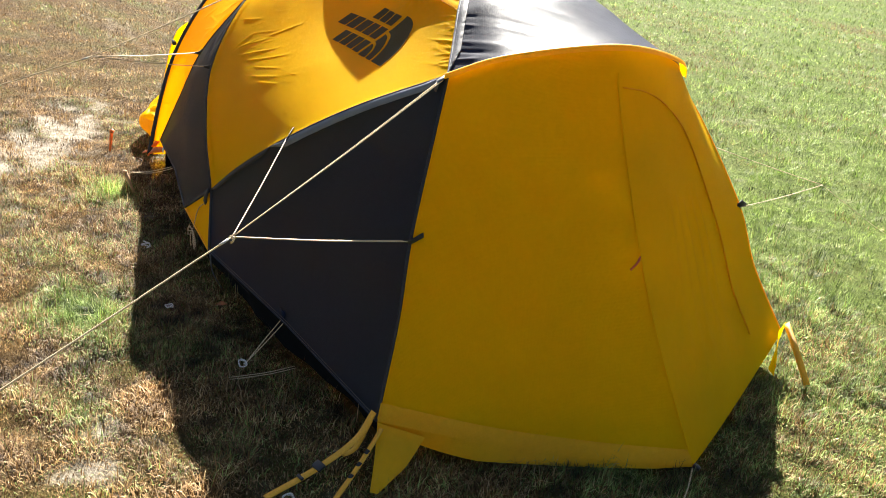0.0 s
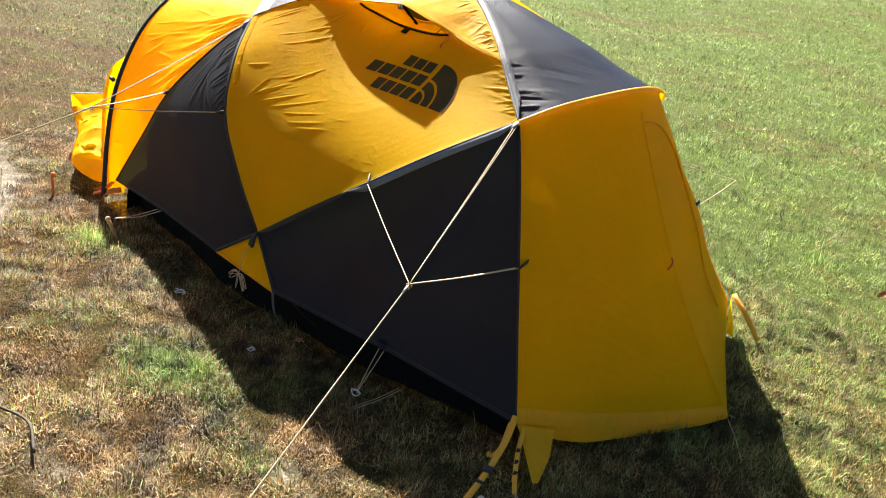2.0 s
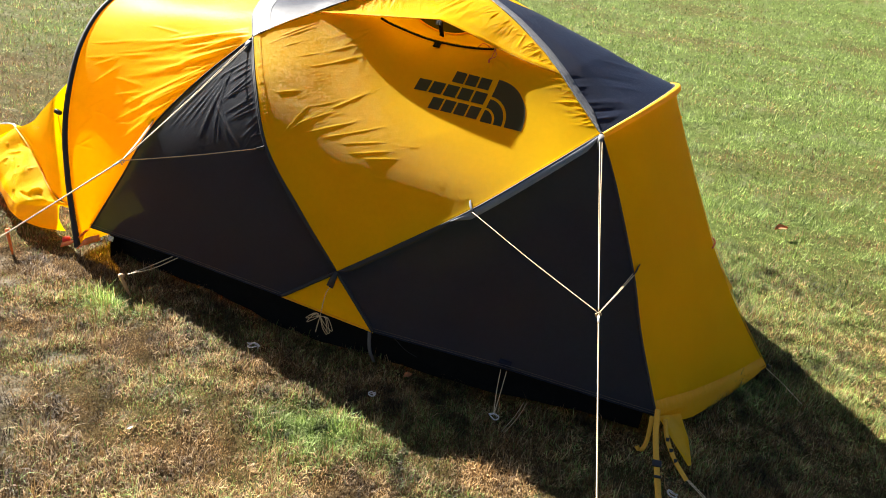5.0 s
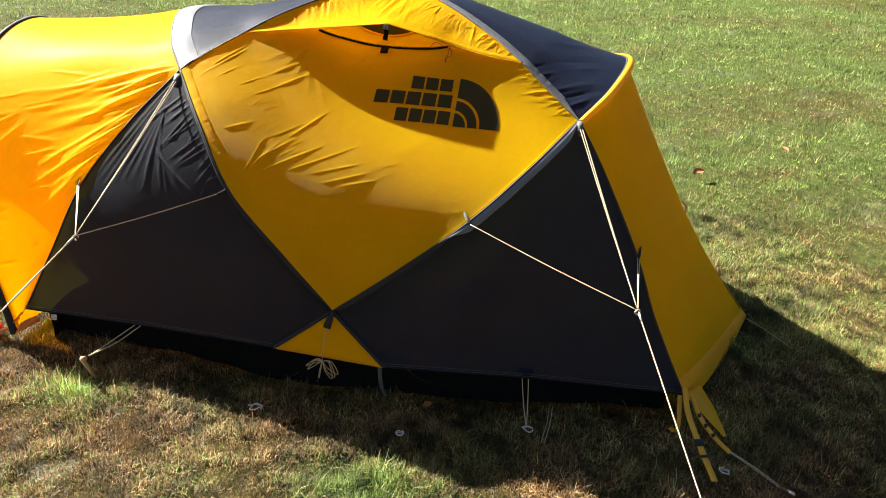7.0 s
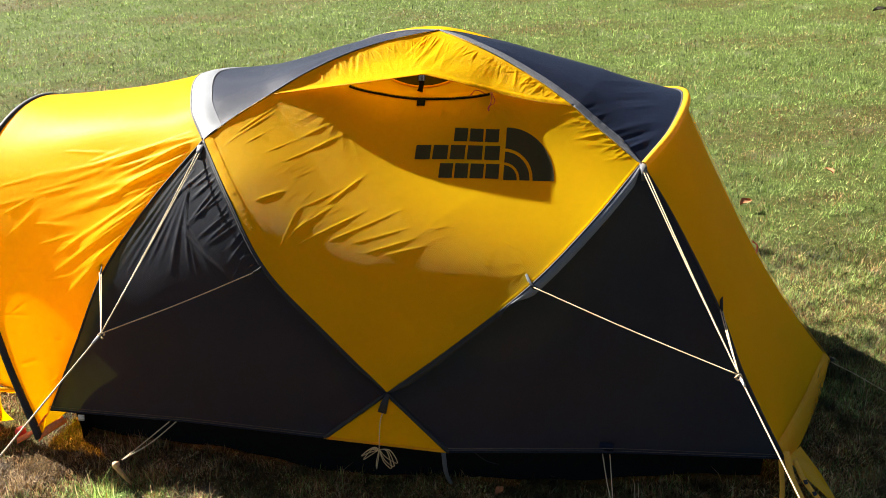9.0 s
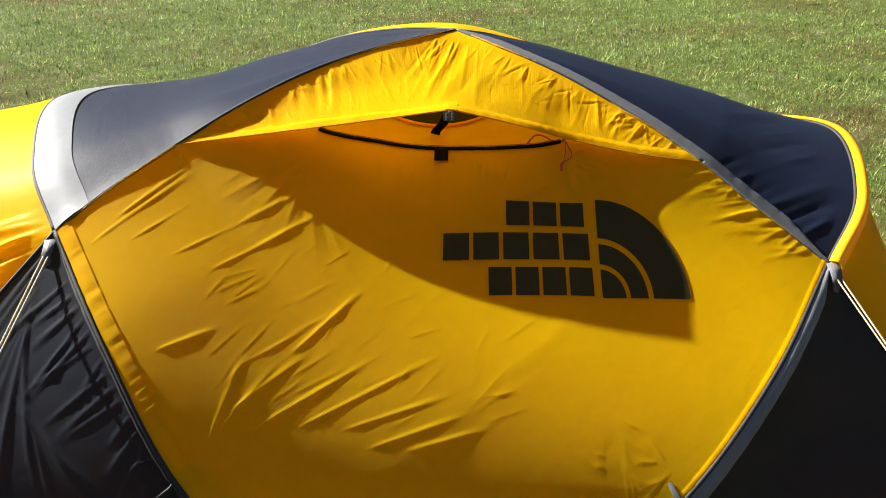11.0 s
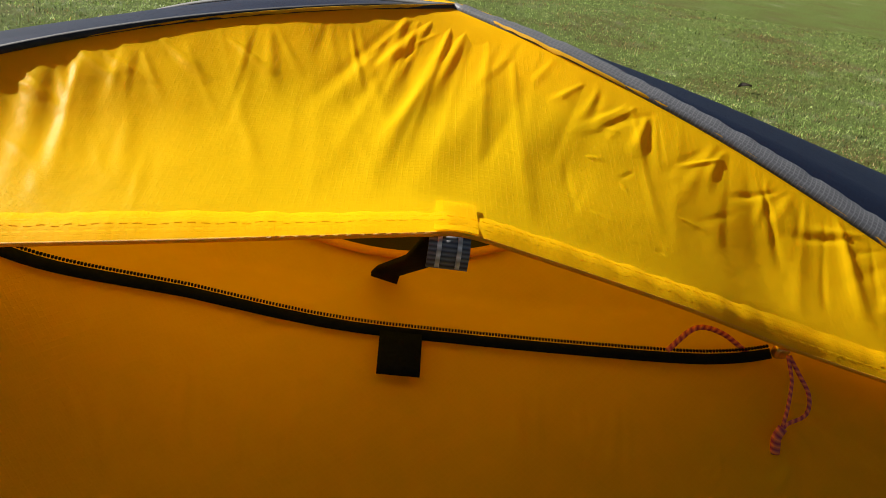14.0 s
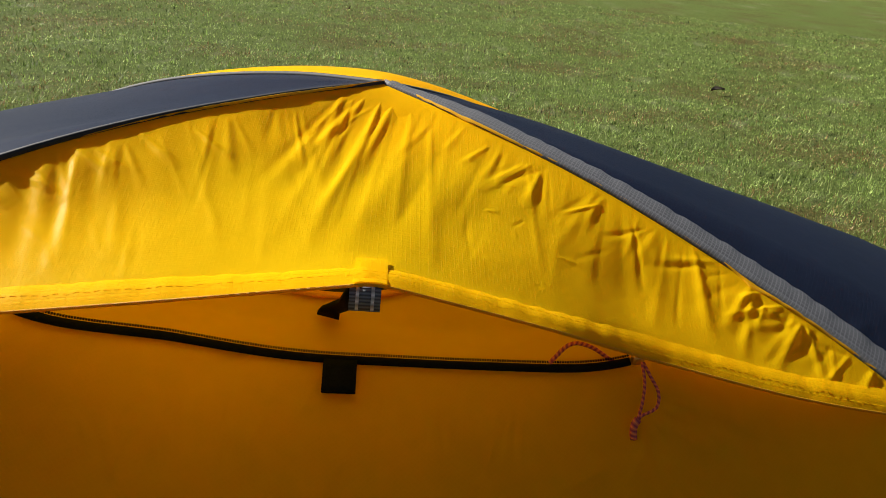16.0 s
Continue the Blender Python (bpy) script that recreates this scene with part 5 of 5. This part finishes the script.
cord("peg_cord", [(1.44, 0.76, 0.01), (1.5, 0.68, 0.008), (1.57, 0.57, 0.004)], 0.002, M_ROPE, tent, "pale peg cord")
cord("peg_cord", [(1.224, -0.158, 0.018), (1.28, -0.21, 0.012), (1.345, -0.275, 0.004)], 0.0016, M_ROPE, tent, "pale peg cord")
cord("peg_cord", [(1.228, -0.155, 0.018), (1.285, -0.205, 0.012), (1.35, -0.27, 0.004)], 0.0016, M_ROPE, tent, "pale peg cord")
for d in (-0.01, 0.01):
    cord("peg_cord", [(0.60 + d, -0.062, 0.118), (0.61 + d * 0.6, -0.12, 0.06), (0.62, -0.17, 0.012)], 0.0015, M_ROPE, tent, "pale peg cord")
    cord("peg_cord", [(-0.665 + d, -0.055, 0.125), (-0.72 + d, -0.12, 0.09), (-0.765, -0.19, 0.075)], 0.0018, M_ROPE, tent, "tan peg cord")
    cord("peg_cord", [(0.69 + d * 0.5, -0.05, 0.02), (0.685 + d * 0.5, -0.13, 0.012), (0.67 + d * 0.5, -0.23, 0.006)], 0.0011, M_ROPE, tent, "thin peg cord")
part("hem_patch", ribbon(np.array([(0.60, -0.064, 0.128), (0.60, -0.062, 0.155)]), (1, 0, 0), 0.04, 0.003), M_BLACK, tent, "square black hem patch")
part("webbing_loop", ribbon(spline([(0.155, -0.14, 0.14), (0.16, -0.13, 0.07), (0.17, -0.10, 0.01)], 10), (1, 0, 0), 0.012, 0.002), M_GREY, tent, "grey webbing loop")
cord("peg_cord", [(0.24, -0.13, 0.14), (0.27, -0.08, 0.08), (0.31, -0.05, 0.05)], 0.0014, M_BIND, tent, "black cord")
knob = np.array((-1.333, 0.13, 0.47))
part("toggle", block((0.03, 0.018, 0.016), tuple(knob + np.array((-0.02, -0.01, 0.0))), (0, 15, 0), 0.35), M_PLASTIC, tent, "black plastic toggle on the hoop")
cord("door_cord", [knob + np.array((-0.02, -0.01, -0.01)), knob + np.array((-0.018, -0.014, -0.1)), knob + np.array((-0.03, -0.012, -0.16))], 0.0018, M_ROPE, tent, "tan door cord")
for d in (-0.02, 0.0, 0.02):
    cord("door_cord", [knob + np.array((-0.03, -0.012, -0.15)), knob + np.array((-0.04 + d, -0.016, -0.21)), knob + np.array((-0.035 - d, -0.016, -0.26)), knob + np.array((-0.028, -0.012, -0.16))], 0.0018, M_ROPE, tent, "tan door cord")
part("webbing_loop", ribbon(spline([(-1.10, -0.01, 0.09), (-1.14, -0.03, 0.04), (-1.19, -0.05, 0.012)], 10), (0.4, 0.6, 0.5), 0.02, 0.003), M_PEG, tent, "orange webbing loop")
part("webbing_loop", ribbon(spline([(-1.05, 0.0, 0.07), (-1.09, -0.035, 0.05), (-1.12, -0.04, 0.02)], 10), (0.4, 0.6, 0.8), 0.024, 0.003), M_PEG, tent, "orange webbing loop")
part("hem_label", ribbon(np.array([(-0.985, -0.012, 0.098), (-0.985, -0.016, 0.08)]), (1, 0, -0.2), 0.02, 0.002), M_WHITE, tent, "small white sewn-in label")

# ---- pegs and odd cords on the grass ----
def peg(name, at, lean, long, material, label, thick=0.01):
    ob = part(name, tube(np.array([(0, 0, -0.03), (0, 0, long * 0.6), (0, 0, long)]), thick, 8, 0.7, (0.5, 1, 1)), material)
    bm = bmesh.new()
    bmesh.ops.create_cone(bm, cap_ends=True, segments=10, radius1=thick * 1.3, radius2=thick * 0.9, depth=thick * 1.6)
    bmesh.ops.transform(bm, matrix=pose(thick * 0.8, 0, long - thick * 0.4, 0, 70, 0), verts=bm.verts)
    part("hook", bm, material, ob)
    ob.matrix_basis = pose(*at, *lean)
    return tagged(ob, label, "tent peg", "tent pegs")


peg("tent_peg", (-0.76, -0.185, 0.0), (20, -12, 0), 0.085, M_PEGWOOD, "tan wooden tent peg with cord, leaning in the grass", 0.008)
peg("tent_peg", (-1.31, -0.17, 0.0), (-18, -22, 20), 0.075, M_PEG, "orange plastic tent peg pushed into the sandy soil", 0.008)
peg("tent_peg", (1.35, -0.272, 0.0), (60, 30, 0), 0.06, M_STEEL, "grey metal tent peg lying in the shaded grass", 0.005)
cap = part("peg_cap", tube(np.array([(-1.21, 0.0, -0.005), (-1.21, 0.0, 0.018), (-1.21, 0.0, 0.024)]), 0.016, 12, 1.0, (1, 1, 0.75)), M_RED)
tagged(cap, "small red plastic peg cap beside the hoop foot", "peg cap")


def cord_loop(name, at, size, seed, material, label):
    rng = np.random.default_rng(seed)
    q = [np.array((*at, 0.012)) + np.array((size * math.cos(a) * rng.uniform(0.5, 1.1), size * math.sin(a) * rng.uniform(0.5, 1.0), rng.uniform(0, 0.012))) for a in np.linspace(0, 9.5, 12)]
    ob = part(name, tube(spline(q, 70), 0.0022, 6), material)
    return tagged(ob, label, "cord")


cord_loop("cord_loop", (-0.2, -0.26), 0.022, 1, M_WHITE, "white cord loop with a red thread on the grass")
cord_loop("cord_loop", (0.252, -0.287), 0.014, 2, M_WHITE, "small white cord ring lying in the shade")
cord_loop("cord_loop", (0.622, -0.178), 0.016, 3, M_WHITE, "white knotted cord end on the grass")
cord_loop("cord_loop", (1.19, -0.255), 0.016, 4, M_WHITE, "white cord bundle beside the yellow strap")
twig = part("twig", tube(spline([(0.12, -1.02, 0.012), (0.24, -0.99, 0.016), (0.36, -1.03, 0.01)], 14), 0.004, 6), M_TWIG)
tagged(twig, "dark broken twig lying in the dry grass", "twig")
def dry_leaf(at, long, turn, material, label):
    """A curled leaf with a raised midrib."""
    g = np.array([[(long * (u - 0.5) * 2, 0.62 * long * v * max(0.05, 1 - abs(2 * u - 1) ** 1.7), 0.2 * long * math.sin(3 * u) + 0.25 * long * v * v) for v in np.linspace(-1, 1, 7)] for u in np.linspace(0, 1, 11)])
    ob = part("dry_leaf", sheet(g), material)
    ob.matrix_basis = pose(*at, 8, -6, turn)
    return tagged(ob, label, "leaf")


dry_leaf((-0.86, -0.92, 0.004), 0.028, 20, M_ROPE_LEAF, "pale curled dry leaf on the sandy ground")
dry_leaf((-0.225, -0.829, 0.026), 0.014, 70, M_ROPE_LEAF, "small pale dry leaf in brown grass")
dry_leaf((1.485, 2.54, 0.03), 0.045, 40, M_LEAF, "reddish brown dead leaf lying on the lawn")
dry_leaf((2.12, 3.24, 0.03), 0.04, 110, M_LEAF, "reddish brown dead leaf lying on the lawn")
dry_leaf((-4.59, 2.75, 0.035), 0.05, 10, M_ROPE_LEAF, "pale dry leaf lying on the lawn")
dry_leaf((5.58, 12.9, 0.06), 0.12, 10, M_TWIG, "dark dead leaf far out on the lawn")
dry_leaf((0.31, -0.145, 0.03), 0.018, 60, M_LEAF, "small orange dead leaf in the tent's shade")
